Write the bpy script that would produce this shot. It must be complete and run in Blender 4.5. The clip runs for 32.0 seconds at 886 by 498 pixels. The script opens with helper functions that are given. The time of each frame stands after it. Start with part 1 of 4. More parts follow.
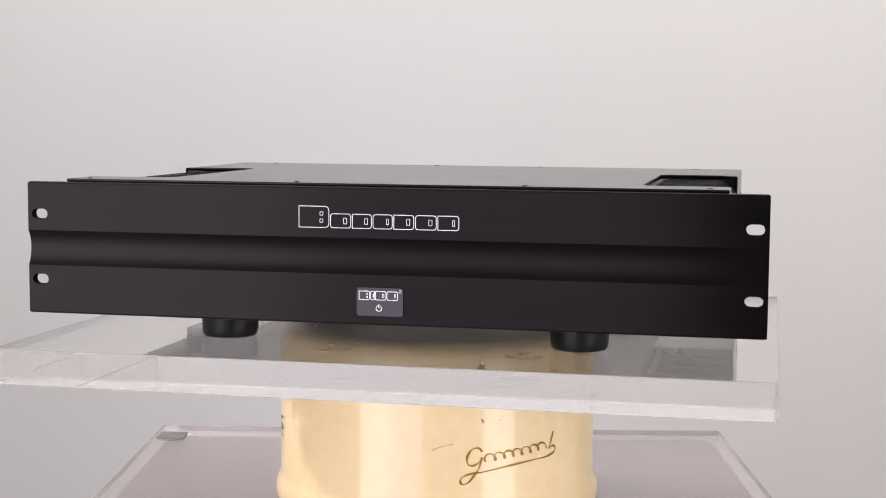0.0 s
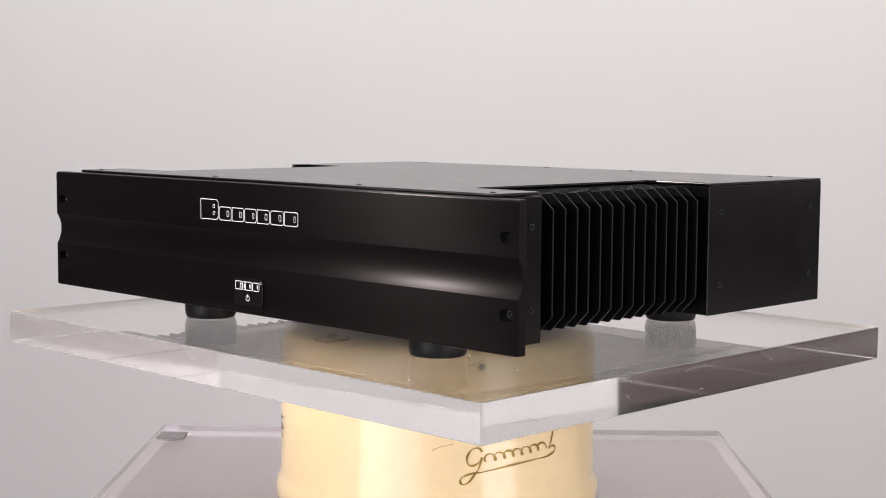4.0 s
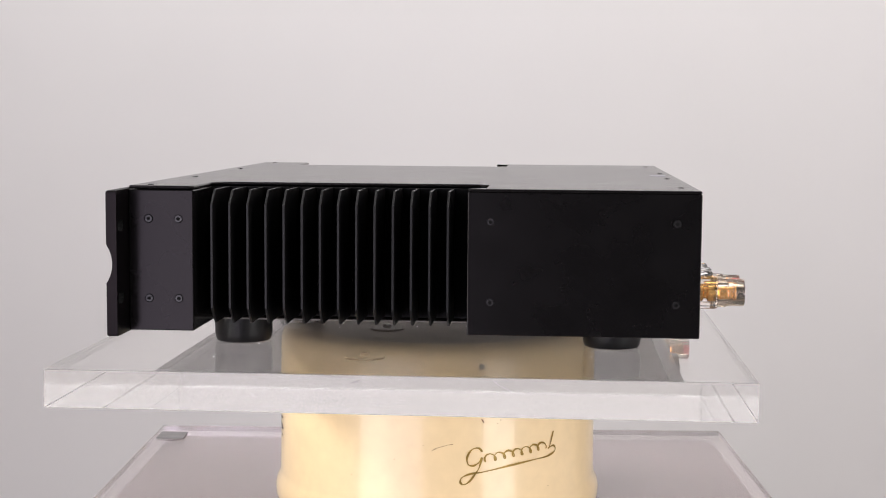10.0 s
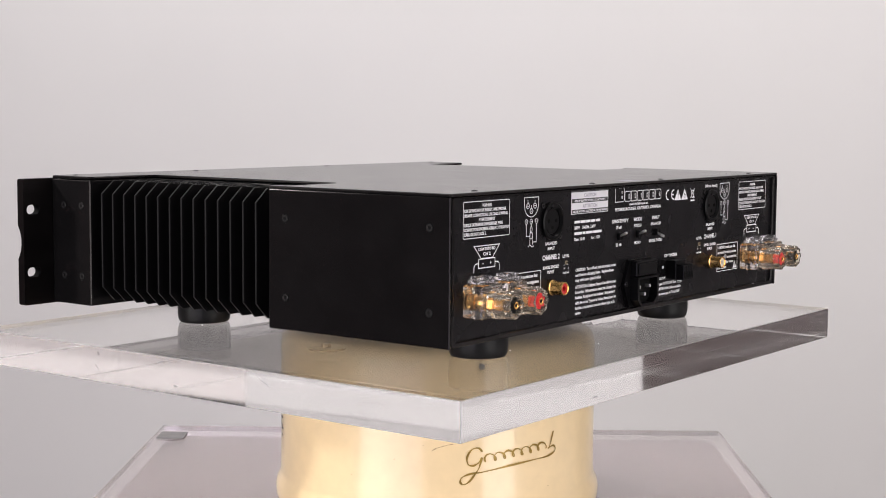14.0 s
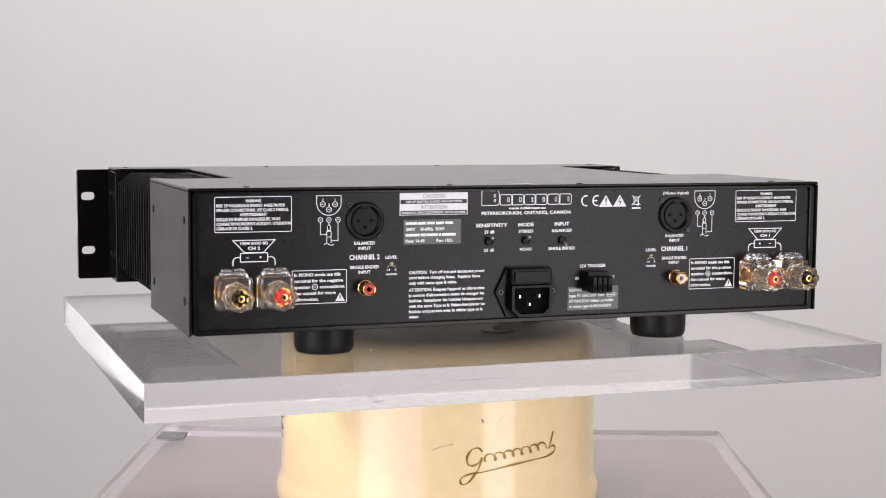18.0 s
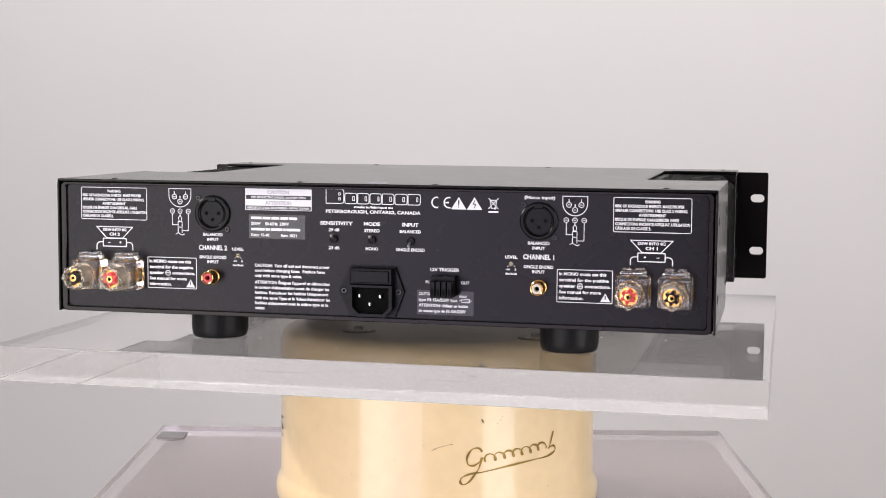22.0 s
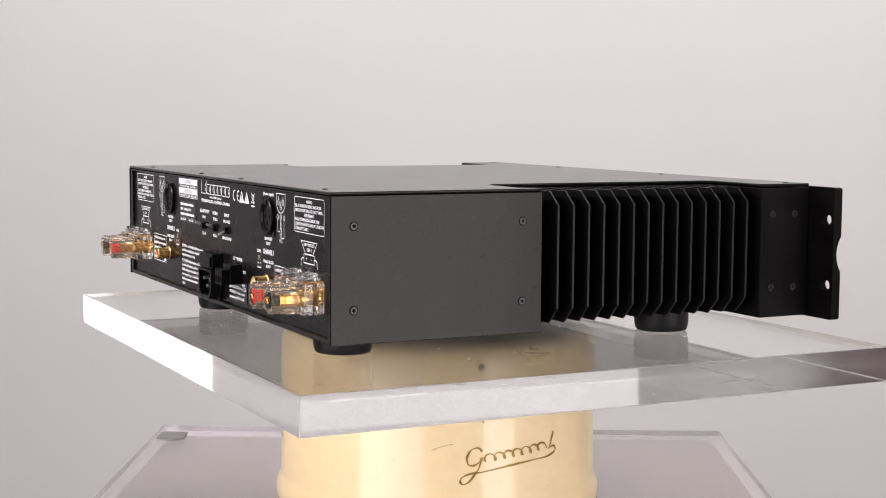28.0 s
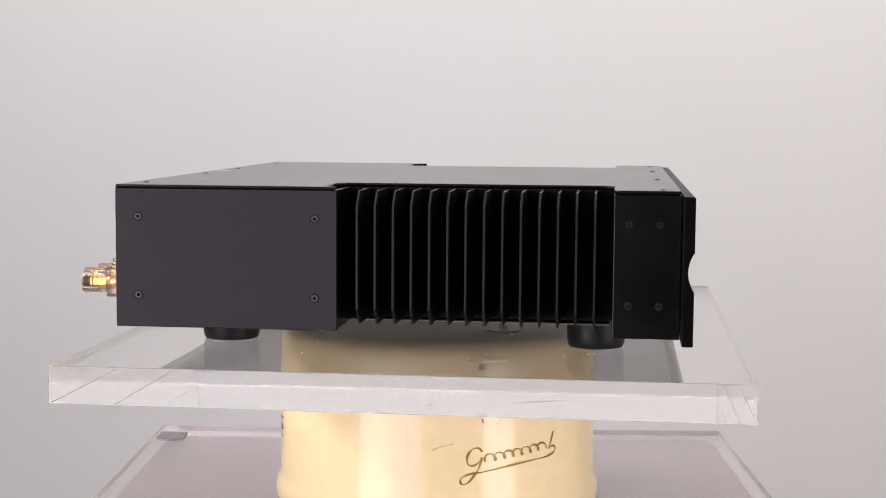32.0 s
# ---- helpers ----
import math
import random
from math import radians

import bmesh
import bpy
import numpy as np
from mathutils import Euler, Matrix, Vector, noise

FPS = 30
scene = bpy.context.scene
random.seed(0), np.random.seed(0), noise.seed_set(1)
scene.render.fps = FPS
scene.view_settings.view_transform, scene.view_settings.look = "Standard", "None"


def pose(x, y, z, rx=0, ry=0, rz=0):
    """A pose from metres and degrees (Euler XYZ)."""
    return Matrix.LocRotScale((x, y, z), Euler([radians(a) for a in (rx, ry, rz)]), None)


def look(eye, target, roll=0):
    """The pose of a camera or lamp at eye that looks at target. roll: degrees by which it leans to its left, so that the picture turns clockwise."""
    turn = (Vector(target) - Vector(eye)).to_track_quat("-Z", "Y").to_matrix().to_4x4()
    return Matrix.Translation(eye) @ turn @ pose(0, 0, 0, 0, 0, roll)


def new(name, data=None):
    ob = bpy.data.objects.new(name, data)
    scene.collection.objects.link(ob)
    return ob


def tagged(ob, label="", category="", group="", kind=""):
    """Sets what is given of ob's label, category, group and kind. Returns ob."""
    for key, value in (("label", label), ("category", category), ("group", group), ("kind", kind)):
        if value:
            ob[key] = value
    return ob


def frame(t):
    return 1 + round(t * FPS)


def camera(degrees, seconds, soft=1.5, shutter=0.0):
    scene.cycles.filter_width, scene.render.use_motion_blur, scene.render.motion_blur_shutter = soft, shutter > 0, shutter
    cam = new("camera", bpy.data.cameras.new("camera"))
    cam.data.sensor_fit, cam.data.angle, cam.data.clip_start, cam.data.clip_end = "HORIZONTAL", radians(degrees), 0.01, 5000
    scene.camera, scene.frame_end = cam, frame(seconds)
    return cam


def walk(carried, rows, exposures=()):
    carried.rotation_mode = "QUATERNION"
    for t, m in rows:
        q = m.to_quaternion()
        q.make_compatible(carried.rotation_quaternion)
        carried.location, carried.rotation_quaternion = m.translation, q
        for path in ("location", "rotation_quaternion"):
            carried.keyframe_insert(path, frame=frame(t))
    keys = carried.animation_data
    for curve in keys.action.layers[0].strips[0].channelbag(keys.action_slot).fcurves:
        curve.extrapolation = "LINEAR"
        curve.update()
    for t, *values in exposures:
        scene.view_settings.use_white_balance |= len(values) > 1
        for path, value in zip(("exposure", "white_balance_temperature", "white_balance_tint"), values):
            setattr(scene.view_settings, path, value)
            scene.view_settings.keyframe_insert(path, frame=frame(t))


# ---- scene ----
cam = camera(33.01, 32.0, soft=1.0)
EYE = pose(0.0, -1.1163, 0.1540, 84.790, -0.404, -0.193)
walk(cam, [(0.0, EYE), (32.0, EYE)])
scene.view_settings.exposure = 0.0

# ---------------------------------------------------------------- light
world = bpy.data.worlds.new("studio_air")
scene.world = world
world.use_nodes = True
world.node_tree.nodes["Background"].inputs[0].default_value = (0.9, 0.93, 1.0, 1)
world.node_tree.nodes["Background"].inputs[1].default_value = 0.15


def softbox(name, eye, target, w, h, power, colour):
    data = bpy.data.lights.new(name, "AREA")
    data.shape, data.size, data.size_y = "RECTANGLE", w, h
    data.energy, data.color = power, colour
    ob = new(name, data)
    ob.matrix_world = look(eye, target)
    return ob


for s in (-1, 1):
    softbox("softbox_light", (s * 1.42, -1.53, 0.15), (0, 0, 0.0), 0.88, 2.0, 24, (1.0, 0.972, 0.970))
# unseen fill, added to brighten the east wall that the plate's edge mirrors
softbox("east_wall_fill_light", (2.05, -0.20, 1.70), (3.0, 0.40, 0.30), 0.60, 0.60, 25, (1.0, 0.972, 0.970))
spot = bpy.data.lights.new("studio_spot_light", "SPOT")
spot.energy, spot.color, spot.shadow_soft_size = 19, (1.0, 0.95, 0.92), 0.026
spot.spot_size, spot.spot_blend = radians(48), 0.8
new("studio_spot_light", spot).matrix_world = look((-0.79, -0.15, 0.46), (0, 0, 0.09))
# no window here: an added lilac fill for the gloss on the black panels
softbox("lilac_fill_light", (-0.76, -2.00, 0.10), (0, 0, 0.0), 0.80, 1.8, 13.0, (0.88, 0.80, 1.0))
softbox("wall_softbox_light", (-0.06, 0.75, 1.88), (-0.03, 1.6, 0.42), 2.2, 0.7, 34.0, (1.0, 0.985, 0.972))

# ---------------------------------------------------------------- materials


def material(name, base, rough=0.5, metal=0.0, **more):
    m = bpy.data.materials.new(name)
    m.use_nodes = True
    b = m.node_tree.nodes["Principled BSDF"]
    b.inputs["Base Color"].default_value = (*base, 1)
    b.inputs["Roughness"].default_value = rough
    b.inputs["Metallic"].default_value = metal
    for k, v in more.items():
        b.inputs[k.replace("_", " ")].default_value = v
    return m


def vary(m, scale, amount, stretch=(1, 1, 1), bump=0.0, rough=0.0, detail=4.0, dist=0.0002):
    """Noise over colour, roughness and relief."""
    nt = m.node_tree
    b = nt.nodes["Principled BSDF"]
    co = nt.nodes.new("ShaderNodeTexCoord")
    mp = nt.nodes.new("ShaderNodeMapping")
    mp.inputs["Scale"].default_value = stretch
    nz = nt.nodes.new("ShaderNodeTexNoise")
    nz.inputs["Scale"].default_value, nz.inputs["Detail"].default_value = scale, detail
    nt.links.new(co.outputs["Object"], mp.inputs["Vector"])
    nt.links.new(mp.outputs["Vector"], nz.inputs["Vector"])
    if amount:
        base = Vector(b.inputs["Base Color"].default_value[:3])
        src = b.inputs["Base Color"].links[0].from_socket if b.inputs["Base Color"].links else None
        mx = nt.nodes.new("ShaderNodeMix")
        mx.data_type, mx.blend_type = "RGBA", "MULTIPLY"
        mx.inputs[0].default_value = 1.0
        rp = nt.nodes.new("ShaderNodeMapRange")
        rp.inputs["From Min"].default_value, rp.inputs["From Max"].default_value = 0.3, 0.7
        rp.inputs["To Min"].default_value, rp.inputs["To Max"].default_value = 1 - amount, 1 + amount
        nt.links.new(nz.outputs["Fac"], rp.inputs["Value"])
        if src:
            nt.links.new(src, mx.inputs[6])
        else:
            mx.inputs[6].default_value = (*base, 1)
        nt.links.new(rp.outputs["Result"], mx.inputs[7])
        nt.links.new(mx.outputs[2], b.inputs["Base Color"])
    if rough:
        r0 = b.inputs["Roughness"].default_value
        rr = nt.nodes.new("ShaderNodeMapRange")
        rr.inputs["From Min"].default_value, rr.inputs["From Max"].default_value = 0.3, 0.7
        rr.inputs["To Min"].default_value, rr.inputs["To Max"].default_value = r0 - rough, r0 + rough
        nt.links.new(nz.outputs["Fac"], rr.inputs["Value"])
        nt.links.new(rr.outputs["Result"], b.inputs["Roughness"])
    if bump:
        bp = nt.nodes.new("ShaderNodeBump")
        bp.inputs["Strength"].default_value, bp.inputs["Distance"].default_value = bump, dist
        nt.links.new(nz.outputs["Fac"], bp.inputs["Height"])
        if b.inputs["Normal"].links:
            nt.links.new(b.inputs["Normal"].links[0].from_socket, bp.inputs["Normal"])
        nt.links.new(bp.outputs["Normal"], b.inputs["Normal"])
    return m


WALL = vary(material("wall_paint", (0.735, 0.72, 0.716), 0.85), 1.2, 0.03, bump=0.1)
FLOOR = vary(material("studio_floor", (0.30, 0.27, 0.26), 0.5), 6.0, 0.1, (1, 8, 1))
SIDEWALL = vary(material("grey_room_paint", (0.22, 0.20, 0.205), 0.8), 2.0, 0.08)
BROWNWALL = vary(material("mauve_brown_paint", (0.125, 0.070, 0.066), 0.8), 2.0, 0.08)
PALEWALL = vary(material("pale_pink_paint", (0.88, 0.83, 0.82), 0.8), 2.0, 0.04)
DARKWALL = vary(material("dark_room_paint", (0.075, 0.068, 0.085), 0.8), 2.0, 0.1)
ANOD = vary(vary(material("brushed_black_anodising", (0.0040, 0.0034, 0.0035), 0.29, 0.0, IOR=1.25, Anisotropic=0.92, Specular_Tint=(1.0, 0.86, 0.86, 1)), 1100, 0.20, (0.03, 1, 1), 0.026, 0.014, 3, 0.0001), 60, 0.25, (0.06, 1, 1), 0.0, 0.0, 3)
# the brushing runs along the plate, so its gloss spreads up and down
along = ANOD.node_tree.nodes.new("ShaderNodeVectorTransform")
along.vector_type, along.convert_from, along.convert_to = "VECTOR", "OBJECT", "WORLD"
along.inputs[0].default_value = (0, 0, 1)
ANOD.node_tree.links.new(along.outputs[0], ANOD.node_tree.nodes["Principled BSDF"].inputs["Tangent"])
COAT = vary(vary(material("satin_black_coat", (0.0060, 0.0056, 0.0058), 0.19, 0.0, IOR=1.305, Specular_Tint=(1.0, 0.925, 0.915, 1)), 40, 0.10, (1, 1, 1), 0.0, 0.02, 3), 14, 0.12)
SINK = vary(material("black_heat_sink", (0.0060, 0.0057, 0.0059), 0.42, IOR=1.16), 60, 0.15, (1, 1, 0.1), 0.1, 0.05)
# paler, glossier black for the outward faces of the fins
SINK_EDGE = vary(material("paler_heat_sink_edge", (0.012, 0.012, 0.0121), 0.36, IOR=1.30), 90, 0.2, (1, 1, 0.2), 0.05, 0.05)
REAR = vary(vary(material("black_rear_panel_coat", (0.006, 0.0058, 0.0062), 0.27, 0.0, IOR=1.29, Specular_Tint=(0.97, 0.92, 1.0, 1)), 40, 0.10, (1, 1, 1), 0.0, 0.02, 3), 10, 0.10)
RUBBER = vary(material("black_rubber", (0.006, 0.006, 0.0064), 0.42, IOR=1.33), 300, 0.2, bump=0.12)
PLASTIC = vary(material("black_plastic", (0.0032, 0.0032, 0.0035), 0.30, IOR=1.24), 200, 0.15, bump=0.1)
HOLE = material("dark_cavity", (0.004, 0.004, 0.004), 0.8, 0.0, Specular_IOR_Level=0.1)
STEEL = vary(material("blackened_steel", (0.018, 0.017, 0.017), 0.27, 0.0, IOR=1.5), 400, 0.2, bump=0.04)
CHROME = vary(material("bright_steel", (0.80, 0.79, 0.77), 0.32, 1.0), 300, 0.1)
GOLD = vary(material("gold_plating", (0.90, 0.56, 0.19), 0.27, 1.0), 250, 0.08)
RED = vary(material("red_plastic", (0.62, 0.02, 0.025), 0.3), 200, 0.1)
IVORY = vary(material("ivory_plastic", (0.75, 0.68, 0.55), 0.35), 200, 0.08)
BRASS = vary(material("dull_brass", (0.38, 0.33, 0.22), 0.4, 1.0), 300, 0.1)
PRINT = vary(material("white_print", (0.88, 0.88, 0.90), 0.6), 500, 0.08)
INK = vary(material("black_print", (0.02, 0.02, 0.02), 0.6), 500, 0.1)
FADED = vary(material("faded_lilac_print", (0.42, 0.40, 0.46), 0.6), 500, 0.1)
LABEL = vary(material("white_label_film", (0.80, 0.79, 0.82), 0.35), 60, 0.03)
FILM = vary(material("glossy_black_label_film", (0.007, 0.0068, 0.0072), 0.14, IOR=1.5), 60, 0.05)
SATIN_FILM = vary(material("satin_charcoal_label_film", (0.014, 0.0135, 0.0142), 0.17, IOR=1.5), 60, 0.05)
CLEAR = vary(material("clear_polycarbonate", (0.99, 0.98, 0.975), 0.04, 0.0, IOR=1.47, Transmission_Weight=0.98), 300, 0.0, bump=0.08)
CAPS = vary(material("champagne_polycarbonate", (1.0, 0.90, 0.76), 0.04, 0.0, IOR=1.45, Transmission_Weight=0.97), 500, 0.05, bump=0.12)
KNURL = vary(material("knurled_gold_plating", (0.95, 0.55, 0.18), 0.26, 1.0), 700, 0.15, bump=0.4)
ACRYL = vary(material("clear_acrylic", (0.79, 0.775, 0.765), 0.0, 0.0, IOR=1.49, Transmission_Weight=1.0), 9, 0.0, bump=0.03, detail=2)
ACRYL_EDGE = vary(material("polished_acrylic_edge", (0.98, 0.97, 0.96), 0.08, 0.0, IOR=1.49, Transmission_Weight=0.98, Specular_Tint=(0.12, 0.12, 0.12, 1)), 12, 0.0, (0.3, 0.3, 1), bump=0.02, detail=1)
ARRIS = vary(material("ground_acrylic_arris", (0.80, 0.79, 0.78), 0.5, 0.0, IOR=1.49, Transmission_Weight=0.6), 200, 0.05)
# tint and roughness put the slab's soft pale haze into its material
HAZED = vary(vary(material("hazed_acrylic", (0.92, 0.84, 0.84), 0.15, 0.0, IOR=1.49, Transmission_Weight=0.95), 45, 0.10, (1, 14, 1), 0.03, 0.04), 5, 0.06)
CREAM = vary(vary(material("cream_enamel", (0.82, 0.635, 0.365), 0.30, 0.0, Coat_Weight=0.55, Coat_Roughness=0.05), 7, 0.05, bump=0.03, dist=0.002), 90, 0.03)
GILT = vary(material("gold_transfer", (0.30, 0.19, 0.04), 0.38, 0.5), 120, 0.2)
RUST = vary(material("chipped_rust", (0.16, 0.06, 0.03), 0.8), 300, 0.3)
PLINTH = vary(vary(material("mauve_grey_laminate", (0.145, 0.103, 0.105), 0.5), 30, 0.06, (1, 12, 1)), 3, 0.04)
PLATTER = vary(material("dull_tan_platter", (0.34, 0.29, 0.22), 0.4, 0.0), 60, 0.12)
ZINC = vary(vary(material("dull_underside_steel", (0.15, 0.14, 0.128), 0.5, 0.3), 40, 0.1), 300, 0.08)
SCUFF = vary(material("dark_scuff", (0.28, 0.27, 0.275), 0.8), 300, 0.3)
GREYTAPE = vary(material("grey_pad", (0.25, 0.24, 0.24), 0.7), 90, 0.1)

# ---------------------------------------------------------------- mesh helpers


def part(name, bm, mat, parent, label=""):
    me = bpy.data.meshes.new(name)
    bmesh.ops.recalc_face_normals(bm, faces=bm.faces)
    bm.to_mesh(me)
    bm.free()
    for m in (mat if isinstance(mat, (list, tuple)) else [mat]):
        me.materials.append(m)
    ob = new(name, me)
    ob.parent = parent
    if label:
        ob["label"] = label
    return ob


def smooth(ob, angle=40):
    me = ob.data
    for p in me.polygons:
        p.use_smooth = True
    me.set_sharp_from_angle(angle=radians(angle))
    return ob


def box(bm, x0, x1, y0, y1, z0, z1, bevel=0.0, seg=2):
    r = bmesh.ops.create_cube(bm, size=1.0)
    vs = r["verts"]
    for v in vs:
        v.co = Vector(((x0 + x1) / 2 + v.co.x * (x1 - x0), (y0 + y1) / 2 + v.co.y * (y1 - y0), (z0 + z1) / 2 + v.co.z * (z1 - z0)))
    if bevel:
        es = list({e for v in vs for e in v.link_edges})
        bmesh.ops.bevel(bm, geom=es, offset=bevel, segments=seg, affect="EDGES", profile=0.5)
    return vs


def lathe(bm, profile, n=40, m=None, angle=2 * math.pi):
    """Turns (r, z) pairs about z; m places the result."""
    m = m or Matrix.Identity(4)
    rings = []
    for r, z in profile:
        if r < 1e-7:
            rings.append([bm.verts.new(m @ Vector((0, 0, z)))])
        else:
            rings.append([bm.verts.new(m @ Vector((r * math.cos(i * angle / n), r * math.sin(i * angle / n), z))) for i in range(n)])
    for a, b in zip(rings, rings[1:]):
        for i in range(n):
            j = (i + 1) % n
            if len(a) == 1 and len(b) == 1:
                continue
            if len(a) == 1:
                bm.faces.new((a[0], b[i], b[j]))
            elif len(b) == 1:
                bm.faces.new((a[i], a[j], b[0]))
            else:
                bm.faces.new((a[i], a[j], b[j], b[i]))


def prism(bm, poly, axis, a, b):
    """A polygon pushed from a to b along an axis. poly holds the other two coordinates in xyz order."""
    def at(p, d):
        c = list(p)
        c.insert(axis, d)
        return Vector(c)
    lo = [bm.verts.new(at(p, a)) for p in poly]
    hi = [bm.verts.new(at(p, b)) for p in poly]
    bm.faces.new(lo)
    bm.faces.new(hi)
    n = len(poly)
    for i in range(n):
        bm.faces.new((lo[i], lo[(i + 1) % n], hi[(i + 1) % n], hi[i]))


def cut(ob, cutters, how="DIFFERENCE"):
    """Real holes: takes the cutter meshes out of ob's mesh (or keeps what lies in them)."""
    for bm in cutters:
        me = bpy.data.meshes.new("cutter")
        bmesh.ops.recalc_face_normals(bm, faces=bm.faces)
        bm.to_mesh(me)
        bm.free()
        c = new("cutter", me)
        mod = ob.modifiers.new("hole", "BOOLEAN")
        mod.operation, mod.object, mod.solver = how, c, "EXACT"
        bpy.context.view_layer.update()
        done = bpy.data.meshes.new_from_object(ob.evaluated_get(bpy.context.evaluated_depsgraph_get()))
        ob.modifiers.clear()
        old = ob.data
        ob.data = done
        done.name = ob.name
        bpy.data.meshes.remove(old)
        bpy.data.objects.remove(c)
        bpy.data.meshes.remove(me)
    return ob


def letters(bm, text, m, width=None, height=None, left=False):
    """Lettering in the built-in font as flat faces, centred (or from the left) on m's origin, fitted to a width and a capital height."""
    cu = bpy.data.curves.new("lettering", "FONT")
    cu.body, cu.resolution_u, cu.offset = text, 3, 0.036
    ob = bpy.data.objects.new("lettering", cu)
    scene.collection.objects.link(ob)
    bpy.context.view_layer.update()
    me = bpy.data.meshes.new_from_object(ob.evaluated_get(bpy.context.evaluated_depsgraph_get()))
    bpy.data.objects.remove(ob)
    bpy.data.curves.remove(cu)
    xs = [v.co.x for v in me.vertices]
    x0, x1 = min(xs), max(xs)
    sy = (height or 0.7) / 0.70
    sx = width / (x1 - x0) if width else sy
    ox = x0 if left else (x0 + x1) / 2
    me.transform(m @ Matrix.Diagonal((sx, sy, 1, 1)) @ Matrix.Translation((-ox, -0.35, 0)))
    bm.from_mesh(me)
    bpy.data.meshes.remove(me)


def stroke(bm, pts, w, m, closed=False, h=0.0):
    """A flat line of width w through 2D points, laid on m's xy plane."""
    n = len(pts)
    P = [Vector(p) for p in pts]
    A, B = [], []
    for i in range(n):
        a = P[i - 1] if (closed or i) else P[i]
        b = P[(i + 1) % n] if (closed or i < n - 1) else P[i]
        p = P[i]
        d1, d2 = (p - a), (b - p)
        d1 = d1.normalized() if d1.length > 1e-9 else d2.normalized()
        d2 = d2.normalized() if d2.length > 1e-9 else d1
        t = (d1 + d2).normalized() if (d1 + d2).length > 1e-6 else d1
        nn = Vector((-t.y, t.x))
        k = w / 2 / max(0.4, abs(nn.dot(Vector((-d1.y, d1.x)))))
        A.append(bm.verts.new(m @ Vector((*(p + nn * k), h))))
        B.append(bm.verts.new(m @ Vector((*(p - nn * k), h))))
    for i in range(n if closed else n - 1):
        j = (i + 1) % n
        bm.faces.new((A[i], B[i], B[j], A[j]))


def rrect(x0, x1, y0, y1, r, n=4):
    out = []
    for cx, cy, a0 in ((x1 - r, y1 - r, 0), (x0 + r, y1 - r, 90), (x0 + r, y0 + r, 180), (x1 - r, y0 + r, 270)):
        for i in range(n + 1):
            a = radians(a0 + 90 * i / n)
            out.append((cx + r * math.cos(a), cy + r * math.sin(a)))
    return out


def ring(cx, cy, r, n=20, a0=0, a1=360):
    k = n if a1 - a0 >= 360 else n + 1
    return [(cx + r * math.cos(radians(a0 + (a1 - a0) * i / n)), cy + r * math.sin(radians(a0 + (a1 - a0) * i / n))) for i in range(k)]


def fill(bm, pts, m, h=0.0):
    bm.faces.new([bm.verts.new(m @ Vector((*p, h))) for p in pts])


def thing(name, label, category, group=""):
    ob = new(name)
    ob.empty_display_size = 0.05
    return tagged(ob, label, category, group)


def solid(name, bm, mat, label="", category="", kind="structure"):
    return tagged(part(name, bm, mat, None), label, category, "", kind)


# ---------------------------------------------------------------- the studio
bm = bmesh.new()
box(bm, -3.2, 3.2, 1.902, 2.1, -1.2, 2.6)
solid("wall_north", bm, SIDEWALL, "dark grey painted studio wall", "wall")
bm = bmesh.new()
box(bm, -2.96, 1.60, 1.86, 1.899, -1.199, 2.45, 0.004)
box(bm, -2.995, -2.955, 1.45, 1.899, -1.199, 2.45, 0.004)
solid("backdrop", bm, WALL, "smooth pale grey painted backdrop folded round a corner", "backdrop")
bm = bmesh.new()
box(bm, -3.2, -3.0, -3.4, 1.9, -1.2, 2.6)
solid("wall_west", bm, BROWNWALL, "mauve brown painted studio wall", "wall")
# unseen band, added so that the case sides mirror something dark
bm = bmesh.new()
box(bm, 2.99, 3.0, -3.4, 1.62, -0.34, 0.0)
solid("reflection_darkening_band", bm, DARKWALL, "unseen dark band added to darken reflections in the case sides", "wall")
bm = bmesh.new()
box(bm, 3.0, 3.2, -3.4, 1.62, -1.2, 2.6)
solid("wall_east", bm, PALEWALL, "pale pinkish white painted studio wall", "wall")
bm = bmesh.new()
box(bm, 3.0, 3.2, 1.62, 1.9, -1.2, 2.6)
solid("wall_northeast", bm, SIDEWALL, "dark grey painted studio wall", "wall")
bm = bmesh.new()
box(bm, -3.2, 3.2, -3.6, -3.4, -1.2, 2.6)
solid("wall_south", bm, DARKWALL, "dark painted wall behind the camera", "wall")
bm = bmesh.new()
box(bm, -3.2, 3.2, -3.6, 2.1, -1.3, -1.2)
solid("floor", bm, FLOOR, "plain brownish grey studio floor", "floor")
bm = bmesh.new()
box(bm, -3.2, 3.2, -3.6, 2.1, 2.6, 2.7)
solid("ceiling", bm, WALL, "plain pale studio ceiling", "ceiling")

# ---------------------------------------------------------------- plinth and lower slab
plinth = thing("display_plinth", "mauve grey laminate plinth under a clear acrylic slab", "plinth")
plinth.location = (0, 0.02, -1.2)
plinth.rotation_euler = (0, 0, radians(-1.0))
bm = bmesh.new()
box(bm, -0.255, 0.255, -0.25, 0.25, 0.06, 1.026, 0.002)
part("body", bm, PLINTH, plinth)
bm = bmesh.new()
box(bm, -0.235, 0.235, -0.23, 0.23, 0.0, 0.06, 0.002)
part("plinth_foot", bm, RUBBER, plinth, "recessed black plinth foot")

SLAB_TOP = -0.1455


